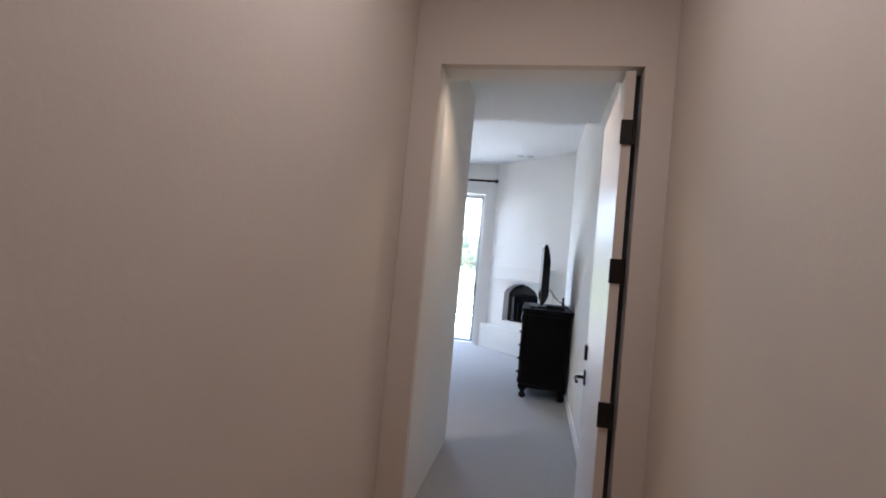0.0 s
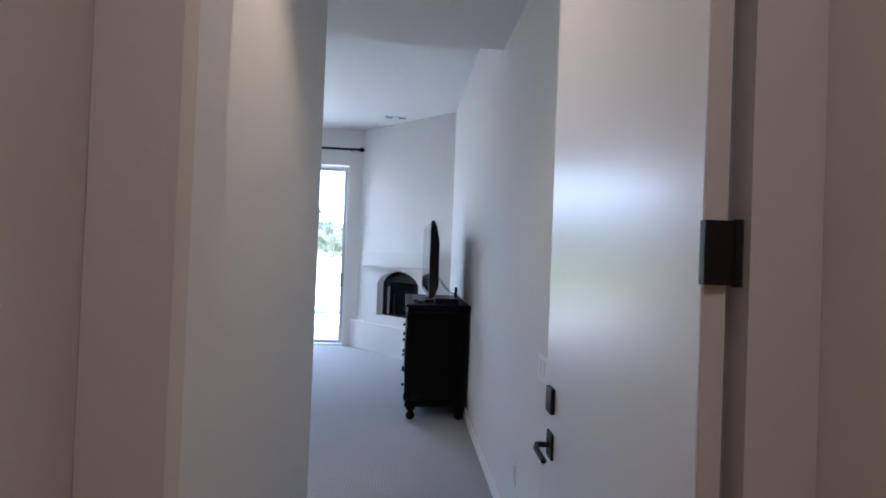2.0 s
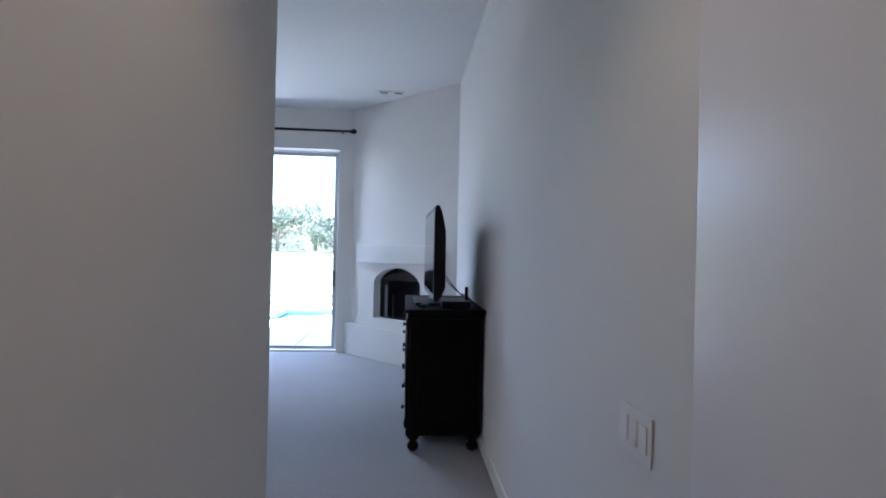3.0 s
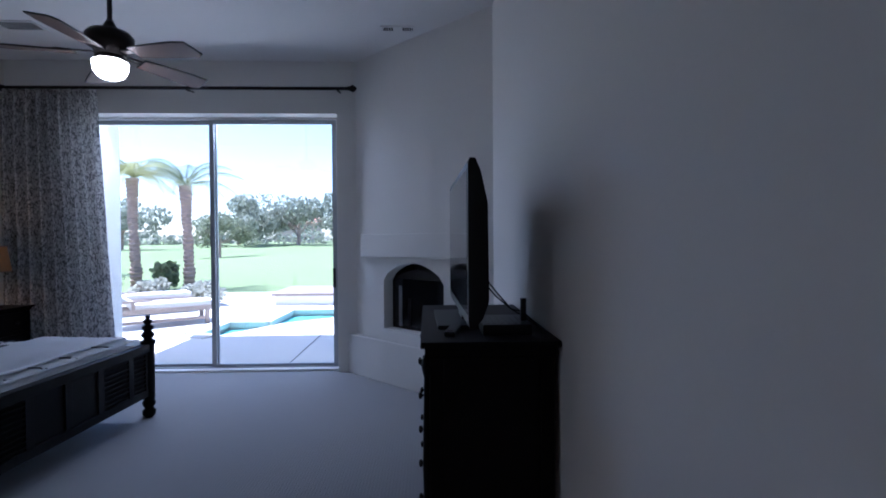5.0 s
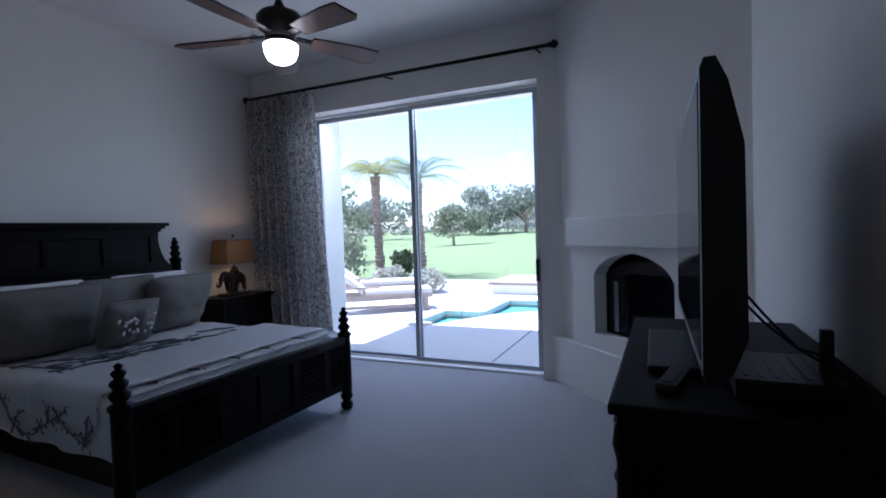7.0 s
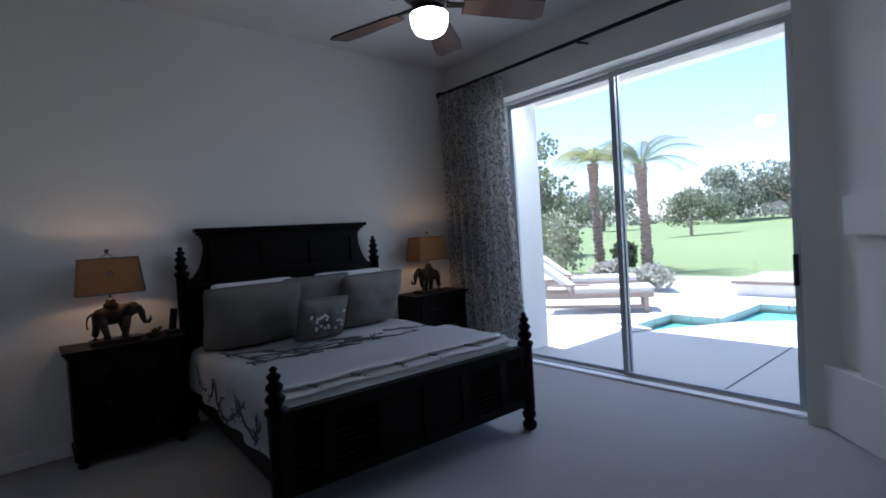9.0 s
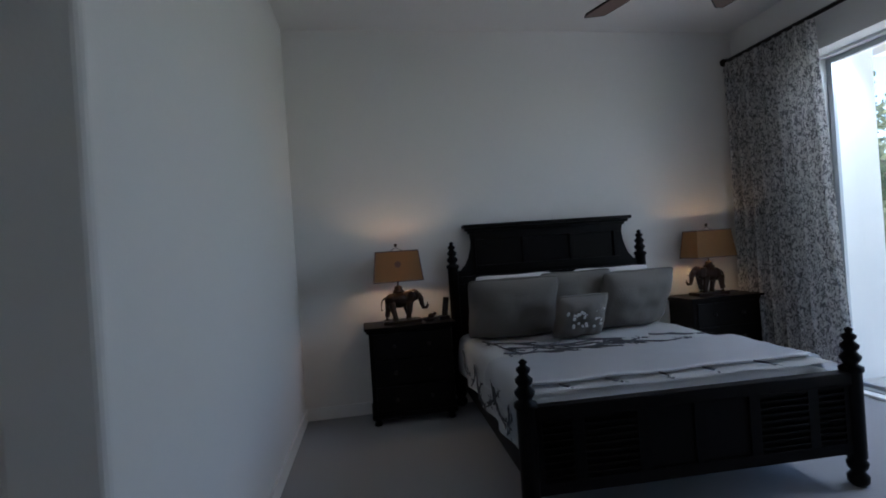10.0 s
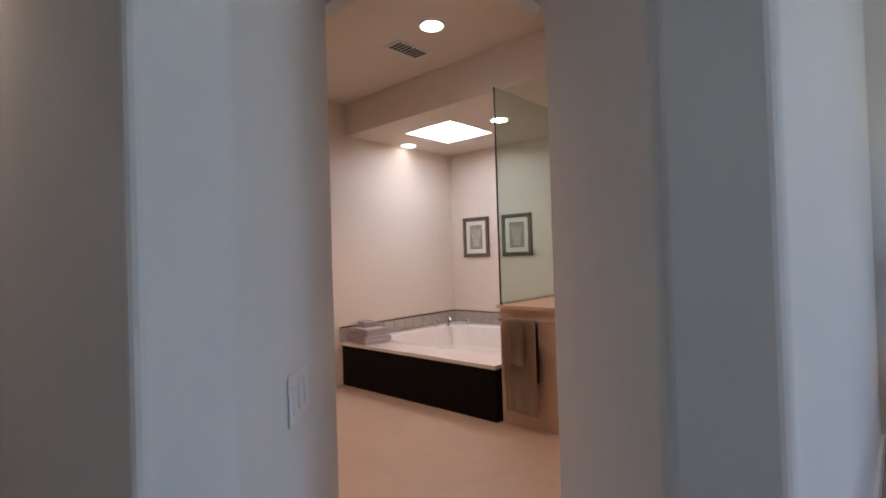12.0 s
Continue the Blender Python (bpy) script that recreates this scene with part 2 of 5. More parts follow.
def add_box(bm, x0, y0, z0, x1, y1, z1, bevel=0.0, m=None):
    r = bmesh.ops.create_cube(bm, size=1)
    vs = r["verts"]
    mat = Matrix.Translation(((x0 + x1) / 2, (y0 + y1) / 2, (z0 + z1) / 2)) @ Matrix.Diagonal((abs(x1 - x0), abs(y1 - y0), abs(z1 - z0), 1))
    bmesh.ops.transform(bm, matrix=mat, verts=vs)
    if bevel:
        es = list({e for v in vs for e in v.link_edges})
        rb = bmesh.ops.bevel(bm, geom=es, offset=bevel, segments=2, affect="EDGES", profile=0.7)
        vs = list({v for f in rb["faces"] for v in f.verts} | {v for v in vs if v.is_valid})
    if m is not None:
        bmesh.ops.transform(bm, matrix=m, verts=vs)
    return bm


def box(x0, y0, z0, x1, y1, z1, bevel=0.0, m=None):
    return add_box(bmesh.new(), x0, y0, z0, x1, y1, z1, bevel, m)


def add_prism(bm, pts, z0, z1, m=None):
    """A solid of a flat outline (x, y) between two heights."""
    lo, hi = [bm.verts.new((x, y, z0)) for x, y in pts], [bm.verts.new((x, y, z1)) for x, y in pts]
    bm.faces.new(lo[::-1])
    bm.faces.new(hi)
    n = len(pts)
    for i in range(n):
        bm.faces.new((lo[i], lo[(i + 1) % n], hi[(i + 1) % n], hi[i]))
    if m is not None:
        bmesh.ops.transform(bm, matrix=m, verts=lo + hi)
    return bm


def prism(pts, z0, z1, m=None):
    return add_prism(bmesh.new(), pts, z0, z1, m)


def add_lathe(bm, profile, n=16, m=None):
    """A turned solid of (radius, height) pairs round z."""
    rings = []
    for r, z in profile:
        rings.append([bm.verts.new((r * math.cos(2 * math.pi * i / n), r * math.sin(2 * math.pi * i / n), z)) for i in range(n)])
    for a, b in zip(rings, rings[1:]):
        for i in range(n):
            bm.faces.new((a[i], a[(i + 1) % n], b[(i + 1) % n], b[i]))
    bm.faces.new(rings[0][::-1])
    bm.faces.new(rings[-1])
    if m is not None:
        bmesh.ops.transform(bm, matrix=m, verts=[v for r in rings for v in r])
    return bm


def lathe(profile, n=16, m=None):
    return add_lathe(bmesh.new(), profile, n, m)


def add_tube(bm, pts, radii, n=8):
    """A round bar along points; radii is one number or one for each point."""
    if not isinstance(radii, (list, tuple)):
        radii = [radii] * len(pts)
    pts = [Vector(p) for p in pts]
    rings = []
    for i, p in enumerate(pts):
        d = (pts[min(i + 1, len(pts) - 1)] - pts[max(i - 1, 0)]).normalized()
        q = d.to_track_quat("Z", "Y").to_matrix()
        rings.append([bm.verts.new(p + q @ Vector((radii[i] * math.cos(2 * math.pi * k / n), radii[i] * math.sin(2 * math.pi * k / n), 0))) for k in range(n)])
    for a, b in zip(rings, rings[1:]):
        for k in range(n):
            bm.faces.new((a[k], a[(k + 1) % n], b[(k + 1) % n], b[k]))
    bm.faces.new(rings[0][::-1])
    bm.faces.new(rings[-1])
    return bm


def tube(pts, radii, n=8):
    return add_tube(bmesh.new(), pts, radii, n)


def add_ball(bm, c, r, seg=14, rings=9):
    v = bmesh.ops.create_uvsphere(bm, u_segments=seg, v_segments=rings, radius=1)["verts"]
    r = r if isinstance(r, (tuple, list)) else (r, r, r)
    bmesh.ops.transform(bm, matrix=Matrix.Translation(c) @ Matrix.Diagonal((*r, 1)), verts=v)
    return bm


def bevelled(bm, verticals, offset, seg=4):
    """Rounds the upright edges that stand at the given (x, y)."""
    es = [e for e in bm.edges if abs(e.verts[0].co.z - e.verts[1].co.z) > 0.1
          and any((Vector((x, y)) - e.verts[0].co.xy).length < 0.01 for x, y in verticals)]
    bmesh.ops.bevel(bm, geom=es, offset=offset, segments=seg, affect="EDGES", profile=0.5)
    return bm


# ---- large structure: bedroom, passage, hall ----
XW, YW, ZC, ZP = -4.95, -0.2, 3.33, 2.83      # bed wall, sliding door wall, bedroom ceiling, passage ceiling
structure("floor_bedroom", box(-5.1, -7.04, -0.1, 0.1, 0.1, 0.0), M_CARPET, "grey ribbed wall-to-wall carpet")
structure("floor_hall", box(-1.2, -10.9, -0.1, 0.3, -7.04, 0.0), M_TRAV, "beige stone hall floor")
structure("wall_east", box(0, -7.0, 0, 0.15, 0.1, 3.4), M_WALL, "white plaster wall behind the dresser")
structure("wall_west", box(XW - 0.15, -4.9, 0, XW, 0.1, 3.4), M_WALL, "white plaster wall behind the bed")
bm = bmesh.new()
SX0, SX1, SZ1 = -4.22, -1.50, 2.778             # sliding door opening
add_box(bm, XW - 0.15, YW, 0, SX0, 0.10, 3.4)
add_box(bm, SX1, YW, 0, 0.15, 0.10, 3.4)
add_box(bm, SX0, YW, SZ1, SX1, 0.10, 3.4)
structure("wall_north", bm, M_WALL, "white plaster wall with the sliding door opening")
structure("ceiling_bedroom", box(-5.1, -4.70, ZC, 0.15, 0.1, ZC + 0.15), M_CEIL, "white textured bedroom ceiling")
structure("ceiling_passage", prism([(0.15, -7.0), (0.15, -4.652), (-1.85, -4.652), (-1.80, -4.735), (-2.40, -5.305), (-1.85, -5.84), (-1.80, -7.0)], ZP, ZC + 0.2), M_CEIL, "lower white ceiling of the entry passage")
pier = prism([(-1.05, -7.04), (-1.06, -5.22), (-1.222, -5.24), (-1.85, -5.84), (-1.80, -6.5), (-2.30, -6.95), (-2.30, -7.04)], 0, ZP)
structure("wall_passage", bevelled(pier, [(-1.06, -5.22), (-1.222, -5.24), (-1.85, -5.84)], 0.022), M_WALL, "white wall end between entry and bathroom arch")
part_pts = [(XW - 0.05, -4.488), (-1.87, -4.543), (-1.80, -4.735), (-2.40, -5.305), (-2.55, -5.16), (-2.308, -4.93), (XW - 0.85, -4.93), (XW - 0.85, -4.488)]
structure("wall_partition", bevelled(prism(part_pts, 0, 3.4), [(-1.87, -4.543), (-1.80, -4.735), (-2.40, -5.305)], 0.022), M_WALL, "white partition between bedroom and bathroom")

# hall walls and the entry opening
structure("wall_hall_left", box(-1.2, -10.9, 0, -1.053, -7.04, ZP), M_HALL, "beige hall wall")
structure("wall_hall_right", box(0.051, -10.9, 0, 0.27, -7.04, ZP), M_HALL, "beige hall wall")
structure("wall_hall_end", box(-1.17, -11.0, 0, 0.27, -10.9, ZP), M_HALL, "beige end wall of the hall")
structure("ceiling_hall", box(-1.17, -11.0, ZP, 0.27, -7.0, ZP + 0.15), M_CEIL, "hall ceiling")
for nm, mt, y0, y1 in (("wall_entry_front", M_HALL, -7.15, -7.10), ("wall_entry_back", M_WALL, -7.10, -6.965)):
    bm = bmesh.new()
    add_box(bm, -1.052, y0, 0, -0.93, y1, ZP - 0.003)
    add_box(bm, -0.07, y0, 0, 0.05, min(y1, -7.002), ZP - 0.003)
    add_box(bm, -0.93, y0, 2.325, -0.07, y1, ZP - 0.003)
    structure(nm, bm, mt, "plaster wall round the entry door opening")

# baseboards
structure("baseboard_east", box(-0.016, -6.05, 0, -0.001, -1.55, 0.105, 0.004), M_TRIM, "white painted baseboard")
structure("baseboard_west", box(XW + 0.001, -4.48, 0, XW + 0.016, YW, 0.105, 0.004), M_TRIM, "white painted baseboard")
structure("baseboard_partition", prism([(XW, -4.473), (-1.90, -4.525), (-1.90, -4.543), (XW, -4.489)], 0, 0.105), M_TRIM, "white painted baseboard")

# ---- bathroom shell ----
BX, BY0, BY1 = -5.72, -8.65, -4.93
structure("floor_bathroom", box(BX - 0.15, -9.0, -0.1, -1.9, -4.6, 0.004), M_TRAV, "peach travertine bathroom floor")
structure("wall_bath_west", box(BX - 0.15, -9.0, 0, BX, -4.5, 3.0), M_BATH, "cream bathroom wall with pictures")
structure("wall_bath_south", box(BX, BY0 - 0.15, 0, -2.0, BY0, 3.0), M_BATH, "cream bathroom wall beside the tub")
structure("wall_bath_east", box(-2.39, BY0, 0, -2.25, -7.04, 3.0), M_BATH, "cream bathroom wall")
structure("ceiling_bathroom", box(-4.05, -8.8, 2.95, -1.9, -4.9, 3.1), M_BATH, "cream bathroom ceiling")
bm = bmesh.new()
SKX0, SKX1, SKY0, SKY1 = -5.14, -4.45, -8.17, -7.53
add_box(bm, BX, BY0, 2.605, SKX0, -4.93, 3.1)
add_box(bm, SKX1, BY0, 2.605, -4.05, -4.93, 3.1)
add_box(bm, SKX0, BY0, 2.605, SKX1, SKY0, 3.1)
add_box(bm, SKX0, SKY1, 2.605, SKX1, -4.93, 3.1)
structure("ceiling_tub_soffit", bm, M_BATH, "dropped cream ceiling over the tub")
tagged(link_mesh("skylight", box(SKX0, SKY0, 2.68, SKX1, SKY1, 2.71), M_SKYLIT), "bright white square skylight diffuser in the ceiling", "skylight")

# arched header between the 45 degree passage walls
arch = bmesh.new()
A, B = Vector((-2.395, -5.31)), Vector((-1.845, -5.845))
ax = (B - A).normalized()
back = Vector((-0.7071, -0.7071)) * 0.09
W = (B - A).length
ring = []
for i in range(15):
    u = i / 14
    ring.append((u * W, 2.185 + 0.125 * math.sin(math.pi * u) ** 0.75))
cols = []
for u, z in ring:
    p = A + ax * u
    q = p + back
    cols.append([arch.verts.new(c) for c in ((p.x, p.y, z), (p.x, p.y, 2.96), (q.x, q.y, 2.96), (q.x, q.y, z))])
for a, b in zip(cols, cols[1:]):
    for k in range(4):
        arch.faces.new((a[k], b[k], b[(k + 1) % 4], a[(k + 1) % 4]))
arch.faces.new(cols[0][::-1])
arch.faces.new(cols[-1])
structure("wall_arch", arch, M_WALL, "plaster header with a shallow arch")

# ---- corner fireplace ----
def corner(s, d):
    """A point of the 45 degree fireplace face: s along it from its middle towards the east wall, d out into the room."""
    return (-0.75 + s * 0.7071 - d * 0.7071, -0.75 - s * 0.7071 - d * 0.7071)


FM = Matrix(((0.7071, -0.7071, 0, -0.75), (-0.7071, -0.7071, 0, -0.75), (0, 0, 1, 0), (0, 0, 0, 1)))   # local x = s, y = d
fire = thing("fireplace", FM, "white plaster corner fireplace with an arched black firebox", "fireplace", kind="")
OS0, OS1, OZ0, OZ1 = -0.265, 0.555, 0.545, 1.02


def slab_with_arch(bm, s0, s1, z0, z1, d0, d1, rise=0.185, grow=0.0):
    n = 16
    inner = [(OS0 - grow, OZ0 - grow)]
    for i in range(n + 1):
        u = i / n
        inner.append((OS0 - grow + u * (OS1 - OS0 + 2 * grow), OZ1 + (rise + grow) * math.sin(math.pi * u) ** 0.6))
    inner.append((OS1 + grow, OZ0 - grow))
    outer = [(s0, z0)] + [(s0 + (s1 - s0) * i / n, z1) for i in range(n + 1)] + [(s1, z0)]
    k = len(inner)
    fi, fo, ri, ro = ([bm.verts.new((s, d, z)) for s, z in pts] for pts, d in ((inner, d1), (outer, d1), (inner, d0), (outer, d0)))
    for i in range(k):
        j = (i + 1) % k
        bm.faces.new((fi[i], fi[j], fo[j], fo[i]))
        bm.faces.new((ri[i], ro[i], ro[j], ri[j]))
        bm.faces.new((fi[i], ri[i], ri[j], fi[j]))
        bm.faces.new((fo[i], fo[j], ro[j], ro[i]))
    return bm


structure("wall_chimney_breast", box(-0.80, -0.05, 1.24, 1.07, 0.0, 3.4, m=FM), M_WALL, "white plaster chimney breast across the corner")
structure("wall_chimney_flank", add_box(box(-0.80, -0.05, 0, -0.52, 0.0, 1.24, m=FM), 0.72, -0.05, 0, 1.07, 0.0, 1.24, m=FM), M_WALL, "white plaster beside the fireplace")
part("surround", slab_with_arch(bmesh.new(), -0.545, 0.79, 0.42, 1.265, -0.06, 0.06), M_WALL, fire)
part("mantel", box(-0.575, -0.04, 1.255, 0.82, 0.11, 1.485, 0.012), M_WALL, fire, "thick white plaster mantel")
part("hearth", box(-0.93, -0.2, 0, 0.95, 0.07, 0.42, 0.012), M_WALL, fire, "raised white plaster hearth")
bm = bmesh.new()
add_box(bm, OS0 - 0.05, -0.42, OZ0 - 0.06, OS1 + 0.05, -0.40, 1.26)
add_box(bm, OS0 - 0.05, -0.40, OZ0 - 0.06, OS0 - 0.03, -0.07, 1.2)
add_box(bm, OS1 + 0.03, -0.40, OZ0 - 0.06, OS1 + 0.05, -0.07, 1.2)
add_box(bm, OS0 - 0.05, -0.40, OZ0 - 0.06, OS1 + 0.05, -0.07, OZ0 - 0.04)
part("firebox", bm, M_FIREBOX, fire, "soot-black firebox")
part("fire_screen", slab_with_arch(bmesh.new(), OS0 - 0.02, OS1 + 0.02, OZ0 - 0.02, OZ1 + 0.02, -0.075, -0.065, 0.15, -0.03), M_IRON, fire, "black arched screen frame")
part("glass_door", box(OS0 + 0.01, -0.074, OZ0 + 0.01, OS1 - 0.01, -0.068, OZ1 + 0.02), M_SCREEN, fire, "dark glass fire doors")
part("door_stile", box(-0.17, -0.066, OZ0 + 0.02, -0.12, -0.056, OZ1 - 0.05, 0.003), M_STEEL, fire, "bright steel door stile")
part("andiron", tube([(-0.02, -0.06, OZ0), (-0.02, -0.06, OZ0 + 0.3)], 0.012), M_IRON, fire)

# ---- sliding door ----
slider = thing("sliding_door", pose(0, 0, 0), "two-panel grey aluminium sliding glass patio door, closed", "sliding door")
part("track", box(SX0, -0.03, 0.0, SX1, 0.07, 0.03, 0.004), M_ALU, slider, "aluminium floor track")
part("head_frame", box(SX0, -0.03, 2.755, SX1, 0.07, SZ1, 0.004), M_TRIM, slider)
for x0, x1 in ((SX0, SX0 + 0.04), (SX1 - 0.04, SX1)):
    part("jamb_frame", box(x0, -0.03, 0.03, x1, 0.07, 2.755, 0.004), M_TRIM, slider)
for x0, x1, y0 in ((-4.18, -2.87, 0.03), (-2.93, -1.54, -0.012)):
    leaf = part("door_leaf", bmesh.new(), M_ALU, slider)
    bm = bmesh.new()
    for b in ((x0, 0.03, x0 + 0.05, 2.755), (x1 - 0.05, 0.03, x1, 2.755), (x0 + 0.05, 0.03, x1 - 0.05, 0.06), (x0 + 0.05, 2.71, x1 - 0.05, 2.755)):
        add_box(bm, b[0], y0, b[1], b[2], y0 + 0.032, b[3], 0.003)
    bm.to_mesh(leaf.data)
    bm.free()
    pane = part("pane", box(x0 + 0.045, y0 + 0.013, 0.055, x1 - 0.045, y0 + 0.019, 2.715), M_GLASS, leaf, "clear glass pane")
    pane.visible_shadow = False
part("pull_handle", box(-1.585, -0.055, 0.90, -1.56, -0.012, 1.12, 0.006), M_BLACK, slider, "dark pull handle")
structure("window_sill_1", box(SX0, -0.12, 0.0, SX1, -0.03, 0.022, 0.003), M_TRIM, "pale metal threshold in front of the sliding door")
# ---- entry door ----
door = thing("entry_door", pose(0.0963, -0.0984, 0, 0, 0, -1.3), "plain white painted entry door, open against the wall", "door")
slab_ = part("door_slab", box(-0.078, -7.045, 0.012, -0.038, -6.185, 2.31, 0.003), M_DOOR, door, "glossy white flat door slab")
for hz in (2.05, 1.475, 0.89, 0.30):
    h = part("hinge", box(-0.084, -7.062, hz - 0.05, -0.036, -7.046, hz + 0.05, 0.002), M_IRON, door, "dark bronze hinge")
    part("hinge_knuckle", lathe([(0.008, hz - 0.052), (0.008, hz + 0.052)], 10, pose(-0.03, -7.058, 0)), M_IRON, h)
part("door_edge", box(-0.076, -7.0475, 0.02, -0.04, -7.0445, 2.305), M_HALL, door, "beige painted hinge edge")
hs = part("handle_set", box(-0.086, -6.29, 0.835, -0.078, -6.23, 0.915, 0.003), M_BLACK, door, "black lever handle")
part("lever", tube([(-0.085, -6.26, 0.875), (-0.125, -6.26, 0.875), (-0.132, -6.285, 0.873), (-0.13, -6.37, 0.868)], 0.009), M_BLACK, hs)
part("deadbolt", box(-0.093, -6.29, 0.975, -0.078, -6.23, 1.055, 0.006), M_BLACK, door, "black square deadbolt")
# solid dark strip in place of the shade inside the hinge gap
structure("hinge_gap_shade", box(-0.094, -7.06, 0, -0.0715, -7.003, 2.32), M_DARKFILL, "dark strip painted in for the shade of the hinge gap")


# ---- switches, outlets, vents ----
def switch_plate(m, gangs, label):
    ob = thing("switch_plate", m, label, "switch")
    w = 0.05 * gangs + 0.02
    part("plate", box(0, -0.004, 0, w, 0.0, 0.118, 0.002), M_PLATE, ob)
    for i in range(gangs):
        part("rocker", box(0.018 + i * 0.05, -0.008, 0.026, 0.052 + i * 0.05, -0.004, 0.092, 0.002), M_TRIM, ob)
    return ob


switch_plate(pose(-0.002, -5.76, 0.935, 0, 0, -90), 3, "white three-gang light switch on the passage wall")
switch_plate(pose(-0.002, -5.34, 0.30, 0, 0, -90), 1, "white wall outlet above the baseboard")
sw = pose(-1.431, -5.437, 0.92, 0, 0, 223.7)
switch_plate(sw, 3, "white three-gang light switch beside the bathroom arch")


def register(m, w, d, slats, label, parted=False):
    ob = thing("ceiling_vent", m, label, "vent")
    bm = bmesh.new()
    for b in ((0, 0, w, 0.02), (0, d - 0.02, w, d), (0, 0.02, 0.02, d - 0.02), (w - 0.02, 0.02, w, d - 0.02)):
        add_box(bm, b[0], b[1], -0.008, b[2], b[3], 0.0)
    if parted:
        add_box(bm, w * 0.36, 0.02, -0.008, w * 0.64, d - 0.02, 0.0)
    part("frame", bm, M_CEIL, ob)
    part("backing", box(0.015, 0.015, -0.002, w - 0.015, d - 0.015, 0.0015), M_DARKFILL, ob, "dark duct opening")
    for i in range(slats):
        x = 0.03 + (w - 0.06) * i / (slats - 1)
        if parted and w * 0.34 < x < w * 0.66:
            continue
        part("slat", box(x - 0.0025, 0.018, -0.007, x + 0.0025, d - 0.018, -0.003), M_CEIL, ob)


register(pose(-0.95, -1.10, ZC - 0.002), 0.31, 0.12, 13, "white ceiling air register in two parts", True)
register(pose(-4.28, -1.15, ZC - 0.002), 0.36, 0.2, 11, "white ceiling air register")
register(pose(-3.76, -7.29, 2.948), 0.36, 0.18, 9, "white bathroom ceiling air register")


# ---- dresser and television ----
def turned_foot(h, r):
    return [(r * 0.5, 0), (r * 0.85, h * 0.12), (r * 0.95, h * 0.32), (r * 0.6, h * 0.5), (r * 0.55, h * 0.6), (r, h * 0.75), (r * 1.05, h)]


dresser = thing("dresser", pose(0, 0, 0), "tall black-stained wooden chest of drawers against the wall", "dresser")
DX0, DX1, DY0, DY1 = -0.54, -0.022, -3.535, -2.47
part("carcass", box(DX0, DY0, 0.13, DX1, DY1, 0.955, 0.006), M_WOOD, dresser)
bm = box(DX0 - 0.035, DY0 - 0.035, 0.988, DX1 + 0.02, DY1 + 0.035, 1.015, 0.008)
add_box(bm, DX0 - 0.018, DY0 - 0.018, 0.95, DX1 + 0.01, DY1 + 0.018, 0.989, 0.008)
part("top", bm, M_WOODTOP, dresser, "polished black-stained top with a moulded edge")
part("plinth", box(DX0 - 0.015, DY0 - 0.015, 0.12, DX1, DY1 + 0.015, 0.165, 0.01), M_WOOD, dresser)
for fx in (DX0 + 0.04, DX1 - 0.05):
    for fy in (DY0 + 0.045, DY1 - 0.045):
        part("foot", lathe(turned_foot(0.125, 0.045), 16, pose(fx, fy, 0)), M_WOOD, dresser, smooth=True)
for (y0, y1) in ((DY0 - 0.006, DY0),):
    for b in ((DX0 + 0.005, 0.17, DX0 + 0.06, 0.945), (DX1 - 0.06, 0.17, DX1 - 0.005, 0.945), (DX0 + 0.06, 0.17, DX1 - 0.06, 0.235), (DX0 + 0.06, 0.88, DX1 - 0.06, 0.945)):
        part("side_rail", box(b[0], y0, b[1], b[2], y1, b[3], 0.002), M_WOOD, dresser)
for i in range(5):
    z0 = 0.175 + i * 0.156
    dr = part("drawer", box(DX0 - 0.018, DY0 + 0.05, z0, DX0, DY1 - 0.05, z0 + 0.145, 0.006), M_WOOD, dresser)
    for ky in (DY0 + 0.24, DY1 - 0.24):
        k = lathe([(0.006, 0), (0.006, 0.012), (0.017, 0.018), (0.017, 0.026), (0.006, 0.031)], 12, pose(DX0 - 0.018, ky, z0 + 0.075, 0, -90, 0))
        part("knob", k, M_IRON, dr, "dark metal knob", True)
for fy in (DY0 + 0.025, DY1 - 0.025):
    part("corner_post", lathe([(0.022, 0.17), (0.028, 0.2), (0.018, 0.24), (0.024, 0.5), (0.018, 0.86), (0.028, 0.9), (0.022, 0.95)], 12, pose(DX0 - 0.004, fy, 0)), M_WOOD, dresser, smooth=True)

tv = thing("television", pose(-0.374, -3.03, 1.015, 0, 0, 1.2), "black flat-screen television standing on the dresser", "television")
bm = bmesh.new()
outline = [(-0.012, 0.055), (-0.018, 0.08), (-0.018, 0.72), (-0.010, 0.74), (0.012, 0.74), (0.034, 0.69), (0.062, 0.56), (0.066, 0.16), (0.04, 0.09), (0.01, 0.055)]
a = [bm.verts.new((x, -0.535, z)) for x, z in outline]
b = [bm.verts.new((x, 0.535, z)) for x, z in outline]
bm.faces.new(a)
bm.faces.new(b[::-1])
for i in range(len(a)):
    j = (i + 1) % len(a)
    bm.faces.new((a[i], a[j], b[j], b[i]))
part("casing", bm, M_BLACK, tv, "glossy black casing")
part("screen", box(-0.0205, -0.505, 0.105, -0.0185, 0.505, 0.70), M_SCREEN, tv, "dark glass screen")
part("neck", box(-0.005, -0.09, 0.02, 0.03, 0.09, 0.09, 0.006), M_BLACK, tv)
part("stand_base", box(-0.13, -0.26, 0.0, 0.13, 0.26, 0.02, 0.008), M_BLACK, tv, "black pedestal foot")
cb = thing("cable_box", pose(-0.22, -3.34, 1.015), "black cable box behind the television on the dresser", "cable box")
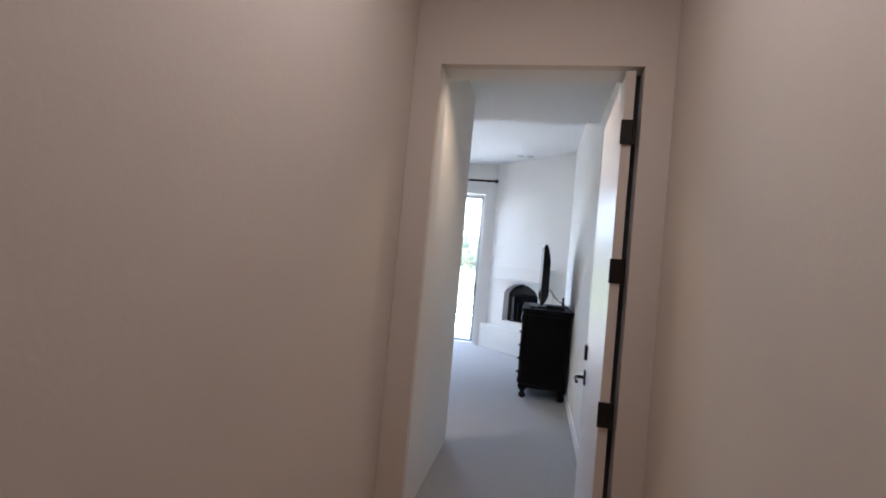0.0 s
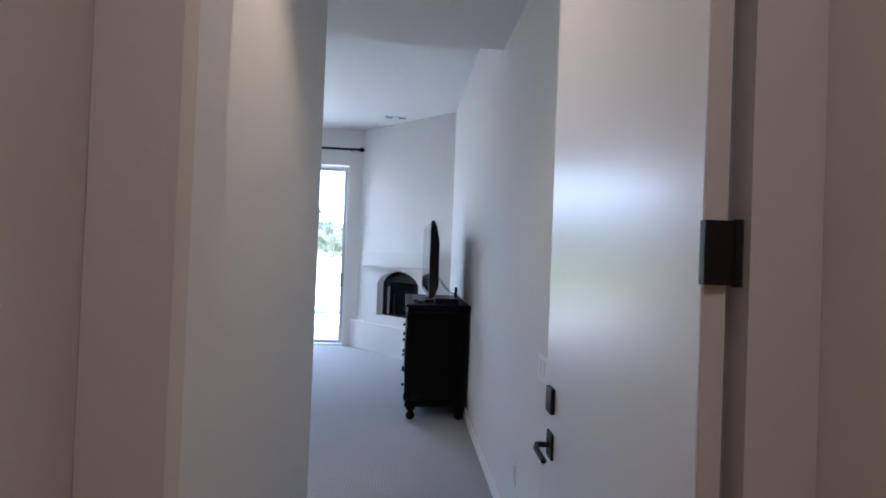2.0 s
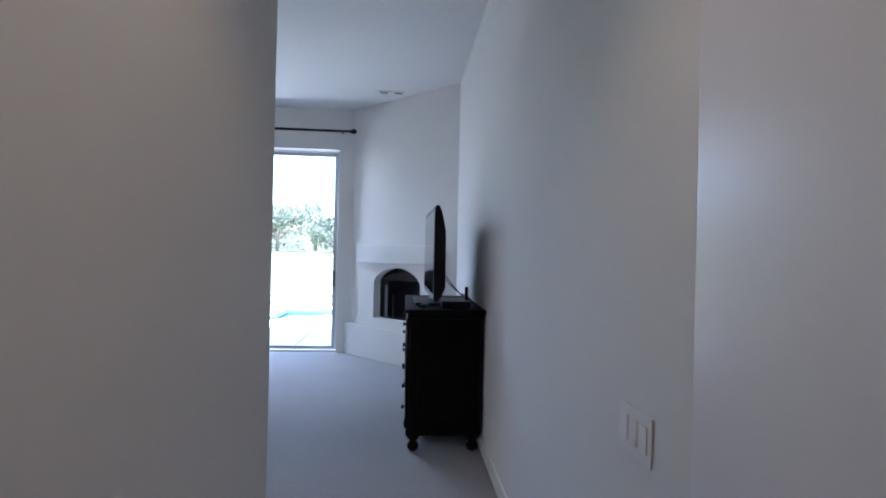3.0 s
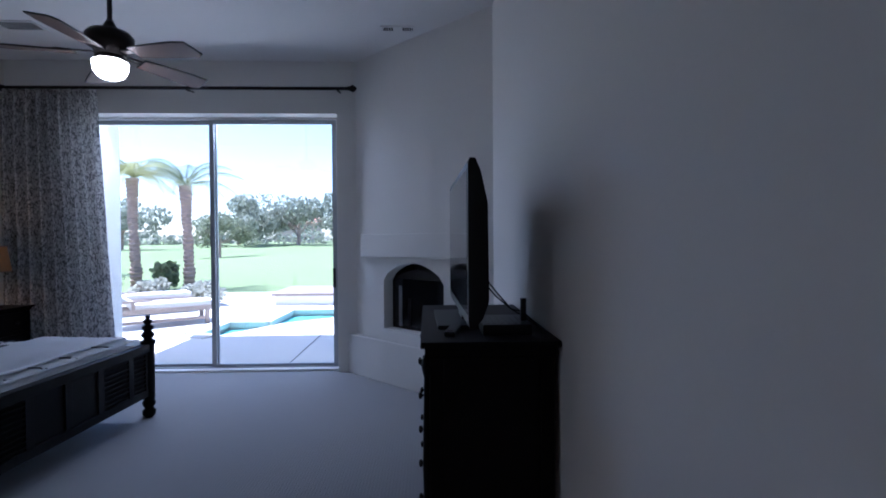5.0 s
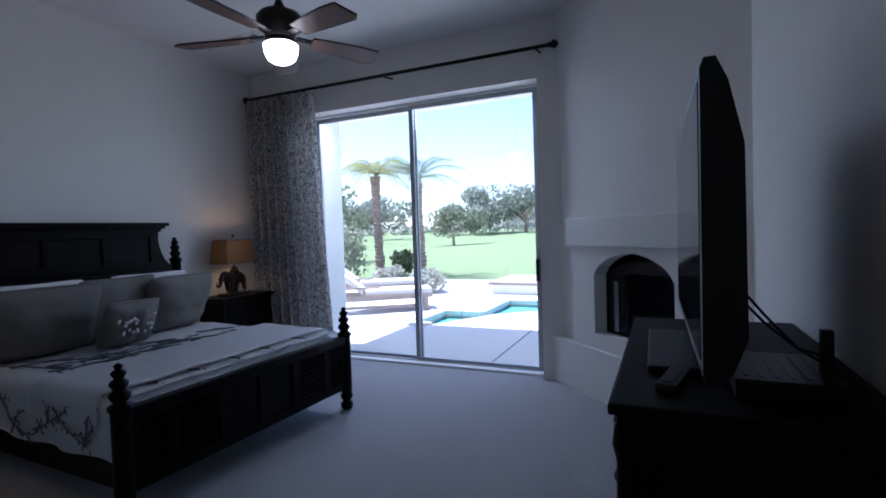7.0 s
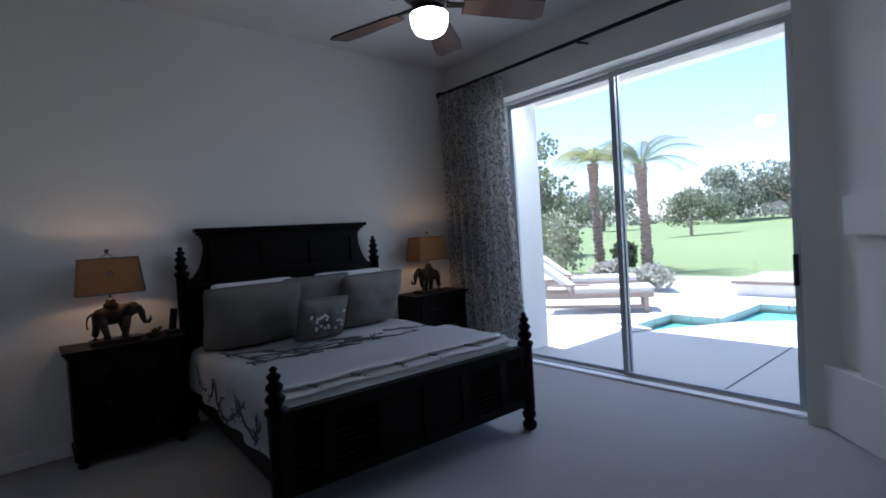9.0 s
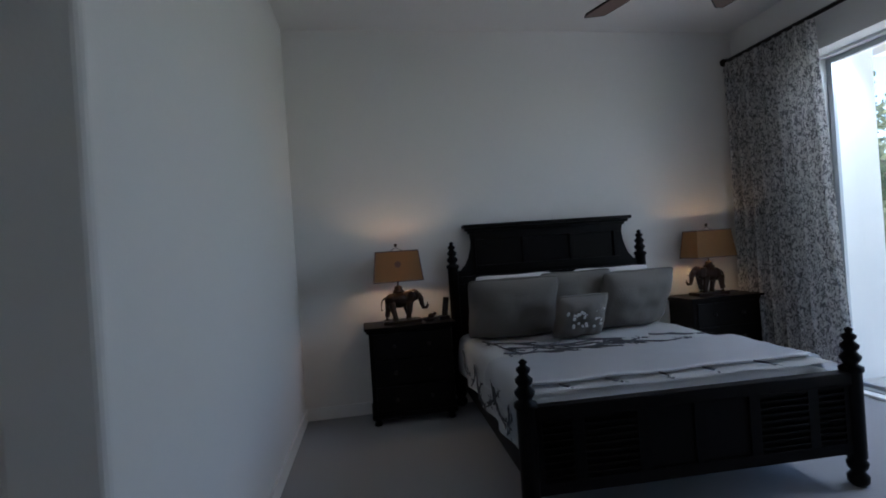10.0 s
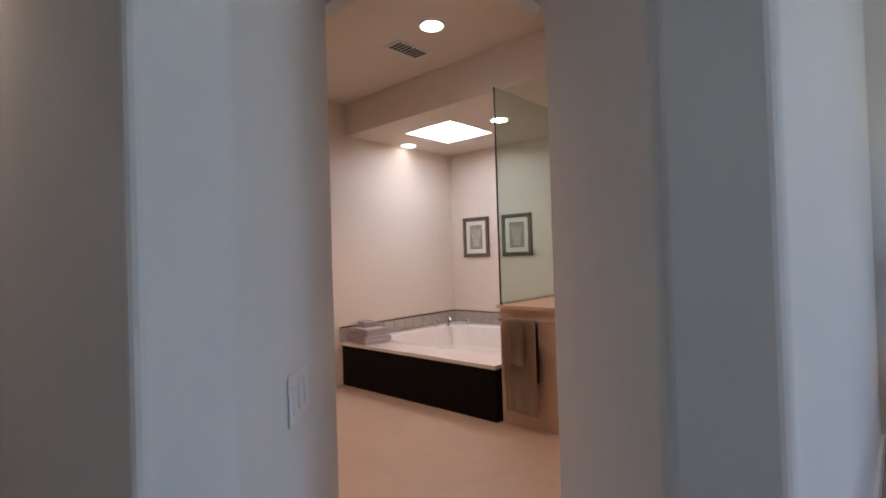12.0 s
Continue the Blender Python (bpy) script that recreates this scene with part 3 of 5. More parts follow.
part("box_body", box(-0.09, -0.12, 0.004, 0.12, 0.16, 0.05, 0.005), M_BLACK, cb)
for i in range(6):
    part("vent_slot", box(-0.07 + i * 0.03, -0.09, 0.05, -0.06 + i * 0.03, 0.12, 0.0515), M_IRON, cb)
rm = thing("remote_control", pose(-0.43, -3.35, 1.015, 0, 0, 78), "black remote control lying on the dresser", "remote")
part("remote_body", box(-0.11, -0.024, 0, 0.11, 0.024, 0.022, 0.006), M_BLACK, rm)
part("button_row", box(-0.09, -0.012, 0.022, 0.06, 0.012, 0.0245, 0.001), M_IRON, rm)
ad = thing("cable_plug", pose(-0.12, -3.36, 1.065), "black antenna plug with cables behind the television", "cable")
part("plug", box(-0.012, -0.012, 0, 0.012, 0.012, 0.10, 0.003), M_BLACK, ad)
for k in range(2):
    part("cable", tube([(-0.17, 0.10 + 0.03 * k, 0.20 - 0.03 * k), (-0.11, 0.06, 0.12 - 0.02 * k), (-0.05, 0.02, 0.05), (0.0, 0.0, 0.02 + 0.02 * k), (0.07, -0.04, -0.03), (0.10, -0.03, -0.05)], 0.0035, 6), M_BLACK, ad)


# ---- bed ----
BM = pose(-2.846, -2.338, 0, 0, 0, -1.8)
bed = thing("bed", BM, "black-stained wooden four-post bed with louvered footboard", "bed")
HX, PY = -2.01, 0.88


def bed_post(h):
    t = h - 0.24
    return [(0.03, 0), (0.048, 0.02), (0.05, 0.05), (0.03, 0.075), (0.045, 0.095), (0.05, 0.12), (0.038, 0.14), (0.046, 0.15), (0.046, t), (0.056, t + 0.01),
            (0.056, t + 0.03), (0.03, t + 0.045), (0.047, t + 0.07), (0.05, t + 0.085), (0.028, t + 0.11), (0.042, t + 0.13), (0.043, t + 0.145), (0.022, t + 0.165),
            (0.034, t + 0.185), (0.034, t + 0.195), (0.014, t + 0.21), (0.022, t + 0.225), (0.004, t + 0.24)]


for x, y, h in ((0, -PY, 0.83), (0, PY, 0.83), (HX, -PY, 1.44), (HX, PY, 1.44)):
    part("post", lathe(bed_post(h), 18, pose(x, y, 0)), M_WOOD, bed, "turned post with a stacked finial", True)
fb = part("footboard", box(-0.022, -PY + 0.03, 0.175, 0.022, PY - 0.03, 0.235, 0.006), M_WOOD, bed, "black-stained footboard with louvered panels")
part("top_rail", box(-0.032, -PY + 0.03, 0.535, 0.032, PY - 0.03, 0.60, 0.008), M_WOOD, fb)
stiles = (-0.84, -0.63, -0.30, 0.0, 0.30, 0.63, 0.84)
for y in stiles:
    part("stile", box(-0.02, y - 0.03, 0.215, 0.02, y + 0.03, 0.535, 0.003), M_WOOD, fb)
for y0, y1 in zip(stiles, stiles[1:]):
    if abs(y0 + y1) / 2 < 0.3:
        part("panel", box(-0.01, y0 + 0.03, 0.215, 0.008, y1 - 0.03, 0.535, 0.003), M_WOOD, fb)
    else:
        for i in range(9):
            z = 0.225 + i * 0.034
            part("slat", box(-0.003, y0 + 0.03, 0, 0.003, y1 - 0.03, 0.04, m=pose(0.0, 0, z, 0, 28, 0)), M_WOOD, fb)
        part("slat_backing", box(-0.016, y0 + 0.03, 0.215, -0.012, y1 - 0.03, 0.535), M_WOOD, fb)
for s in (-1, 1):
    part("side_rail", box(HX + 0.04, s * (PY - 0.035) - 0.014, 0.17, -0.04, s * (PY - 0.035) + 0.014, 0.37, 0.005), M_WOOD, bed)
hb = part("headboard", box(HX - 0.02, -PY + 0.04, 0.30, HX + 0.012, PY - 0.04, 1.18, 0.005), M_WOOD, bed, "black-stained panelled headboard with a cornice")
bm = bmesh.new()
add_box(bm, HX - 0.02, -0.67, 1.16, HX + 0.012, 0.67, 1.51)
part("upper_panel", bm, M_WOOD, hb)
for s in (-1, 1):
    pts = [(0.66, 1.16), (0.83, 1.16), (0.80, 1.19), (0.765, 1.23), (0.735, 1.29), (0.715, 1.36), (0.705, 1.43), (0.715, 1.50), (0.66, 1.50)]
    bm = prism([(s * y, z) for y, z in pts], HX - 0.018, HX + 0.01, Matrix(((0, 0, 1, 0), (1, 0, 0, 0), (0, 1, 0, 0), (0, 0, 0, 1))))
    part("curved_bracket", bm, M_WOOD, hb)
bm = box(HX - 0.03, -0.775, 1.545, HX + 0.085, 0.775, 1.577, 0.008)
add_box(bm, HX - 0.03, -0.755, 1.52, HX + 0.055, 0.755, 1.547, 0.008)
add_box(bm, HX - 0.03, -0.73, 1.495, HX + 0.03, 0.73, 1.522, 0.006)
part("cornice", bm, M_WOOD, hb, "moulded cornice")
for b in ((-0.67, 1.16, 0.67, 1.215), (-0.67, 1.44, 0.67, 1.50), (-0.67, 1.215, -0.615, 1.44), (0.615, 1.215, 0.67, 1.44), (-0.245, 1.215, -0.195, 1.44), (0.195, 1.215, 0.245, 1.44),
          (-0.84, 1.06, 0.84, 1.125), (-0.84, 0.6, -0.78, 1.06), (0.78, 0.6, 0.84, 1.06), (-0.3, 0.6, -0.24, 1.06), (0.24, 0.6, 0.3, 1.06)):
    part("moulding", box(HX + 0.010, b[0], b[1], HX + 0.03, b[2], b[3], 0.004), M_WOOD, hb)
part("mattress", box(HX + 0.03, -PY + 0.045, 0.30, -0.05, PY - 0.045, 0.60, 0.06), M_WHITELINEN, bed, "white mattress")


def drape(x0, x1, top, side_drop, lift, seed, nx=46, ny=64, foot_tuck=True):
    """A cover over the bed that hangs down both sides in soft folds."""
    bm = bmesh.new()
    half = PY - 0.01
    total = half + side_drop
    grid = []
    for i in range(nx + 1):
        u = i / nx
        row = []
        for j in range(ny + 1):
            s = (2 * j / ny - 1) * total
            a = abs(s)
            x = x0 + (x1 - x0) * u
            w = noise.noise((x * 3.1 + seed, s * 3.1, 0.3)) * 0.012 + noise.noise((x * 9 + seed, s * 8, 2.0)) * 0.005
            if a < half - 0.06:
                y, z = s, top + lift + w
            elif a < half + 0.04:
                q = (a - (half - 0.06)) / 0.10
                y, z = math.copysign(half - 0.06 + 0.075 * math.sin(q * math.pi / 2), s), top + lift + w - 0.05 * (1 - math.cos(q * math.pi / 2))
            else:
                d = a - half - 0.04
                fold = 0.016 * math.sin(x * 13 + seed + 2 * noise.noise((x * 2, seed, 0))) * min(1, d / 0.12)
                y, z = math.copysign(half + 0.018 + 0.02 * d + fold + lift * 0.5, s), top + lift - 0.05 - d
            row.append(bm.verts.new((x, y, z)))
        grid.append(row)
    for i in range(nx):
        for j in range(ny):
            bm.faces.new((grid[i][j], grid[i + 1][j], grid[i + 1][j + 1], grid[i][j + 1]))
    r = bmesh.ops.solidify(bm, geom=bm.faces[:], thickness=0.012)
    return bm


TOP = 0.635
cover = tagged(link_mesh("coverlet", drape(HX + 0.12, -0.055, TOP, 0.30, 0.0, 1.0), M_SHEET, True), "white coverlet embroidered with dark twigs on the bed", "coverlet")
cover.matrix_world = BM
throw = tagged(link_mesh("folded_duvet", drape(-0.80, -0.17, TOP, 0.16, 0.028, 7.0, 24, 64), M_FOLD, True), "pale grey duvet folded across the foot of the bed", "duvet")
throw.matrix_world = BM
hem = [(-0.168, -0.80 + 0.05 * k, TOP + 0.026 + noise.noise((-0.17 * 3.1 + 7, (-0.80 + 0.05 * k) * 3.1, 0.3)) * 0.012) for k in range(33)]
part("hem", tube(hem, 0.010, 6), M_FOLD, throw, "rounded folded hem", True)


def stitch_at(x, y, on_side):
    """A point of the cover: its top takes x and y, its side x and height."""
    if on_side:
        d = TOP - 0.05 - y
        fold = 0.016 * math.sin(x * 13 + 1 + 2 * noise.noise((x * 2, 1.0, 0))) * min(1, d / 0.12)
        return Vector((x, -(PY + 0.010 + 0.02 * d + fold + 0.018), y))
    return Vector((x, y, TOP + noise.noise((x * 3.1 + 1, y * 3.1, 0.3)) * 0.012 + noise.noise((x * 9 + 1, y * 8, 2.0)) * 0.005 + 0.015))


def sprig(bm, rng, x, y, ang, length, on_side, depth=0):
    """A branching stitched stem with small paired leaves."""
    pts, step = [], 0.022
    for k in range(max(3, int(length / step))):
        pts.append(stitch_at(x, y, on_side))
        ang += rng.uniform(-0.13, 0.13)
        x, y = x + step * math.cos(ang), y + step * math.sin(ang)
        x = max(HX + 0.25, min(-0.07, x))
        y = max(0.33, min(y, TOP - 0.07)) if on_side else max(-0.80, min(0.80, y))
        if k % 2:
            side = ang + (0.8 if k % 4 == 1 else -0.8)
            u, v = Vector((math.cos(side), math.sin(side))), Vector((-math.sin(side), math.cos(side)))
            leaf = []
            for a, b in ((0.004, 0), (0.013, 0.007), (0.026, 0.006), (0.034, 0), (0.026, -0.006), (0.013, -0.007)):
                q = u * a + v * b
                leaf.append(bm.verts.new(stitch_at(x + q.x, max(0.32, min(y + q.y, TOP - 0.06)) if on_side else y + q.y, on_side)))
            bm.faces.new(leaf)
        if depth < 2 and k > 1 and rng.random() < 0.2:
            sprig(bm, rng, x, y, ang + rng.choice((-1, 1)) * rng.uniform(0.5, 0.85), max(0.08, length * 0.26), on_side, depth + 1)
    add_tube(bm, pts, 0.0058 if depth == 0 else 0.0046, 4)


rng = random.Random(4)
for x, y, a, ln in ((-1.42, -0.78, 0.5, 0.55), (-1.30, -0.72, 1.15, 0.75), (-1.12, -0.66, 1.35, 0.7), (-0.93, -0.74, 1.5, 0.8), (-1.22, -0.12, 1.2, 0.6), (-1.02, 0.0, 1.4, 0.65), (-1.15, 0.42, 1.0, 0.35)):
    bm = bmesh.new()
    sprig(bm, rng, x, y, a, ln, False)
    part("embroidery", bm, M_STITCH, cover, "dark grey twig embroidery")
for x, z, a, ln in ((-1.62, 0.56, -0.5, 0.36), (-1.30, 0.36, 0.75, 0.3), (-1.15, 0.55, -0.35, 0.42), (-0.75, 0.40, 0.3, 0.4), (-0.55, 0.55, -0.5, 0.36), (-0.3, 0.36, 1.3, 0.2), (-0.95, 0.36, 1.0, 0.2)):
    bm = bmesh.new()
    sprig(bm, rng, x, z, a, ln, True)
    part("embroidery", bm, M_STITCH, cover, "dark grey twig embroidery")
for y in (-0.65, -0.4, -0.1, 0.15, 0.45):
    bm = bmesh.new()
    sprig(bm, rng, -0.155, y, 0.4 + rng.uniform(-0.4, 0.8), 0.09, False)
    part("embroidery", bm, M_STITCH, cover, "dark grey twig embroidery")


def pillow(name, w, h, d, m, mat, label, flange=0.0, seed=0):
    bm = bmesh.new()
    n = 18
    sheets = []
    for side in (1, -1):
        g = []
        for i in range(n + 1):
            row = []
            for j in range(n + 1):
                u, v = 2 * i / n - 1, 2 * j / n - 1
                f = max(0.0, (1 - abs(u) ** 2.6) * (1 - abs(v) ** 2.6)) ** 0.5
                pinch = 1 - 0.07 * (1 - u * u) * v * v
                pinch2 = 1 - 0.07 * (1 - v * v) * u * u
                k = noise.noise((u * 2 + seed, v * 2, side)) * 0.03 * f + noise.noise((u * 5 + seed, v * 4, side)) * 0.014 * f
                r_ = 1 - 0.08 * u ** 4 * v ** 4
                row.append(bm.verts.new((u * w / 2 * pinch2 * r_, side * (d / 2 * f + 0.004) + k, h / 2 + v * h / 2 * pinch * r_)))
            g.append(row)
        for i in range(n):
            for j in range(n):
                bm.faces.new((g[i][j], g[i + 1][j], g[i + 1][j + 1], g[i][j + 1]))
        sheets.append(g)
    a, b = sheets
    rim = [(i, 0) for i in range(n)] + [(n, j) for j in range(n)] + [(i, n) for i in range(n, 0, -1)] + [(0, j) for j in range(n, 0, -1)]
    for (i, j), (k, l) in zip(rim, rim[1:] + rim[:1]):
        bm.faces.new((a[i][j], a[k][l], b[k][l], b[i][j]))
    ob = tagged(link_mesh(name, bm, mat, True), label, "pillow")
    ob.matrix_world = m
    if mat is M_TAUPE:
        loop = [(a_, b_) for a_, b_ in ((2 * i / n - 1, 2 * j / n - 1) for i, j in rim)]
        pts = [(u * w / 2 * (1 - 0.07 * (1 - v * v) * u * u) * (1 - 0.08 * u ** 4 * v ** 4), 0, h / 2 + v * h / 2 * (1 - 0.07 * (1 - u * u) * v * v) * (1 - 0.08 * u ** 4 * v ** 4)) for u, v in loop]
        part("piping", tube(pts + pts[:1], 0.007, 6), mat, ob, "corded edge", True)
    return ob


def on_bed(x, y, z, lean, turn=0):
    return BM @ pose(x, y, z, 0, 0, 90 + turn) @ pose(0, 0, 0, lean, 0, 0)


for y, t in ((-0.45, 2), (0.42, -3)):
    pillow("white_pillow", 0.70, 0.53, 0.15, on_bed(-1.86, y + 0.04, TOP - 0.01, 12, t), M_WHITELINEN, "plump white bed pillow against the headboard", seed=y)
pillow("taupe_sham", 0.74, 0.54, 0.26, on_bed(-1.62, -0.49, TOP, 24, -4), M_TAUPE, "taupe quilted pillow sham leaning on the bed", seed=2)
pillow("taupe_sham", 0.64, 0.54, 0.24, on_bed(-1.68, 0.02, TOP, 20, 5), M_TAUPE, "taupe quilted pillow sham leaning on the bed", seed=3)
pillow("taupe_sham", 0.68, 0.53, 0.25, on_bed(-1.62, 0.50, TOP, 24, 8), M_TAUPE, "taupe quilted pillow sham leaning on the bed", seed=4)
small = pillow("accent_pillow", 0.42, 0.37, 0.17, on_bed(-1.34, -0.06, TOP + 0.01, 26, 4), M_TAUPE, "small taupe pillow with white blossom embroidery", seed=5)
bm = bmesh.new()
for _ in range(34):
    u, v = rng.uniform(-0.14, 0.15), rng.uniform(0.13, 0.28)
    if u + v < 0.05:
        continue
    f = max(0.0, (1 - abs(u / 0.21) ** 2.6) * (1 - abs((v - 0.185) / 0.185) ** 2.6)) ** 0.5
    add_ball(bm, (u, -(0.085 * f + 0.006), v), (0.013, 0.005, 0.013), 7, 5)
part("blossom", bm, M_FLOWER, small, "white stitched blossoms")


# ---- nightstands and elephant lamps ----
def nightstand(m, label):
    ob = thing("nightstand", m, label, "nightstand", "nightstands beside the bed")
    part("carcass", box(-0.19, -0.335, 0.09, 0.16, 0.335, 0.75, 0.005), M_WOOD, ob)
    bm = box(-0.20, -0.37, 0.768, 0.195, 0.37, 0.79, 0.007)
    add_box(bm, -0.195, -0.355, 0.745, 0.18, 0.355, 0.77, 0.006)
    part("top", bm, M_WOOD, ob)
    part("plinth", box(-0.19, -0.345, 0.06, 0.172, 0.345, 0.10, 0.006), M_WOOD, ob)
    for x in (-0.15, 0.13):
        for y in (-0.30, 0.30):
            part("foot", lathe(turned_foot(0.065, 0.035), 14, pose(x, y, 0)), M_WOOD, ob, smooth=True)
    for i in range(3):
        d = part("drawer", box(0.16, -0.30, 0.115 + i * 0.211, 0.175, 0.30, 0.312 + i * 0.211, 0.005), M_WOOD, ob)
        for y in (-0.14, 0.14):
            part("knob", lathe([(0.005, 0), (0.005, 0.01), (0.015, 0.016), (0.015, 0.023), (0.004, 0.028)], 10, pose(0.175, y, 0.213 + i * 0.211, 0, 90, 0)), M_IRON, d, smooth=True)
    return ob


nightstand(pose(-4.74, -3.59, 0), "black-stained nightstand with drawers beside the bed")
nightstand(pose(-4.74, -0.735, 0), "black-stained nightstand between bed and curtain")


def elephant(bm):
    """A walking elephant facing +y, its feet on z = 0."""
    add_ball(bm, (0, 0, 0.165), (0.058, 0.10, 0.068), 18, 12)
    add_ball(bm, (0, -0.055, 0.16), (0.055, 0.065, 0.062), 16, 10)
    add_ball(bm, (0, 0.065, 0.175), (0.052, 0.06, 0.06), 16, 10)
    add_ball(bm, (0, 0.125, 0.195), (0.042, 0.05, 0.05), 16, 10)
    for s in (-1, 1):
        add_ball(bm, (s * 0.046, 0.098, 0.185), (0.010, 0.036, 0.05), 12, 8)
        add_tube(bm, [(s * 0.02, 0.158, 0.165), (s * 0.026, 0.185, 0.155), (s * 0.028, 0.205, 0.168)], [0.007, 0.005, 0.002], 6)
    add_tube(bm, [(0, 0.155, 0.20), (0, 0.18, 0.165), (0, 0.188, 0.12), (0, 0.20, 0.085), (0, 0.225, 0.083), (0, 0.238, 0.105), (0, 0.236, 0.125)],
             [0.030, 0.024, 0.019, 0.016, 0.013, 0.011, 0.010], 10)
    for x, y, k in ((-0.032, -0.085, -0.02), (0.032, -0.06, 0.02), (-0.03, 0.055, 0.02), (0.03, 0.085, -0.015)):
        add_tube(bm, [(x, y, 0.15), (x, y + k * 0.4, 0.08), (x, y + k, 0.03), (x, y + k, 0.0)], [0.032, 0.024, 0.021, 0.026], 10)
    add_tube(bm, [(0, -0.11, 0.19), (0, -0.14, 0.165), (0, -0.15, 0.12), (0, -0.145, 0.085)], [0.010, 0.007, 0.005, 0.008], 6)
    return bm


def shade_bm():
    bm = bmesh.new()
    lo, hi = (0.125, 0.20, 0.353), (0.10, 0.172, 0.597)
    rings = []
    for (hx, hy, z), ins in ((lo, 0), (hi, 0), (hi, 0.004), (lo, 0.004)):
        rings.append([bm.verts.new((sx * (hx - ins), sy * (hy - ins), z)) for sx, sy in ((-1, -1), (1, -1), (1, 1), (-1, 1))])
    for a, b in zip(rings, rings[1:] + rings[:1]):
        for i in range(4):
            bm.faces.new((a[i], a[(i + 1) % 4], b[(i + 1) % 4], b[i]))
    return bm


def elephant_lamp(m, label):
    ob = thing("table_lamp", m, label, "lamp", "elephant lamps on the nightstands")
    part("plinth", box(-0.075, -0.14, 0, 0.075, 0.17, 0.03, 0.006), M_BRONZE, ob)
    base = part("elephant_base", elephant(bmesh.new()), M_BRONZE, ob, "bronze elephant figure carrying the lamp", True)
    base.location = (0, 0, 0.03)
    part("saddle", lathe([(0.045, 0.255), (0.05, 0.27), (0.03, 0.285), (0.035, 0.30), (0.014, 0.315)], 14), M_BRONZE, ob, smooth=True)
    part("stem", tube([(0, 0, 0.30), (0, 0, 0.44)], 0.007), M_IRON, ob)
    sh = part("shade", shade_bm(), M_SHADE, ob, "tan parchment rectangular shade with darker trim")
    for s in (-1, 1):
        part("shade_trim", add_tube(bmesh.new(), [(0.126, s * 0.20, 0.353), (0.101, s * 0.172, 0.597)], 0.005, 5), M_BLADE, sh)
    for z, hx, hy in ((0.353, 0.126, 0.201), (0.597, 0.101, 0.173)):
        c = [(-hx, -hy, z), (hx, -hy, z), (hx, hy, z), (-hx, hy, z), (-hx, -hy, z)]
        part("shade_rim", tube(c, 0.005, 5), M_BLADE, sh)
    part("motif", lathe([(0.026, 0), (0.026, 0.002)], 12, pose(0.115, 0, 0.49, 0, 84, 0)), M_BLADE, sh, "dark round motif")
    part("harp", tube([(0, -0.001, 0.44), (0, -0.06, 0.50), (0, -0.05, 0.60), (0, 0, 0.63), (0, 0.05, 0.60), (0, 0.06, 0.50), (0, 0.001, 0.44)], 0.003, 5), M_IRON, ob)
    part("finial", lathe([(0.004, 0.63), (0.012, 0.64), (0.014, 0.652), (0.006, 0.662)], 10), M_IRON, ob, smooth=True)
    return ob


elephant_lamp(pose(-4.72, -3.655, 0.79), "bronze elephant table lamp, lit, with tan shade")
elephant_lamp(pose(-4.72, -0.78, 0.79, 0, 0, 180), "bronze elephant table lamp, lit, near the curtain")
dish = thing("trinket_dish", pose(-4.68, -3.42, 0.79), "small dark metal animal dish on the nightstand", "dish")
bm = lathe([(0.03, 0), (0.05, 0.012), (0.058, 0.03), (0.05, 0.03), (0.03, 0.018)], 16)
part("bowl", bm, M_BRONZE, dish, smooth=True)
part("figure", add_ball(add_ball(bmesh.new(), (0, 0.02, 0.045), (0.018, 0.03, 0.02)), (0, 0.05, 0.06), 0.014), M_BRONZE, dish, smooth=True)
ph = thing("telephone_handset", pose(-4.70, -3.29, 0.79), "black cordless telephone handset standing in its base", "telephone")
part("cradle", box(-0.045, -0.045, 0, 0.045, 0.045, 0.035, 0.01), M_BLACK, ph)
part("handset", box(-0.012, -0.025, 0.02, 0.014, 0.025, 0.19, 0.008, pose(0, 0, 0, -8, 0, 0)), M_BLACK, ph)

# ---- curtain and rod ----
rod = thing("curtain_rod", pose(0, 0, 0), "long black iron curtain rod above the sliding door", "curtain rod")
part("rod", tube([(-4.82, -0.35, 3.0), (-1.36, -0.35, 3.0)], 0.017, 12), M_IRON, rod, smooth=True)
for x, s in ((-4.82, -1), (-1.36, 1)):
    part("finial", lathe([(0.017, 0), (0.026, 0.012), (0.018, 0.022), (0.036, 0.045), (0.038, 0.06), (0.02, 0.085), (0.004, 0.095)], 14, pose(x, -0.35, 3.0, 0, 90 * s, 0)), M_IRON, rod, smooth=True)
for x in (-4.7, -3.0, -1.46):
    part("bracket", tube([(x, -0.201, 3.0), (x, -0.28, 2.99), (x, -0.35, 2.978)], 0.01, 8), M_IRON, rod)
bm = bmesh.new()
n, mz = 150, 14
g = []
for i in range(n + 1):
    u = i / n
    row = []
    for j in range(mz + 1):
        v = j / mz
        top_w, bot_w = 0.98, 1.2
        x = -4.90 + u * (bot_w + (top_w - bot_w) * v ** 0.7)
        amp = 0.042 * (0.45 + 0.55 * (1 - v)) + 0.018
        y = -0.345 + amp * math.sin(u * 9 * 2 * math.pi + 0.5 * math.sin(3 * v + u * 5)) + 0.012 * noise.noise((u * 9, v * 3, 1))
        row.append(bm.verts.new((x, y, 0.02 + 2.96 * v)))
    g.append(row)
for i in range(n):
    for j in range(mz):
        bm.faces.new((g[i][j], g[i + 1][j], g[i + 1][j + 1], g[i][j + 1]))
bmesh.ops.solidify(bm, geom=bm.faces[:], thickness=0.004)
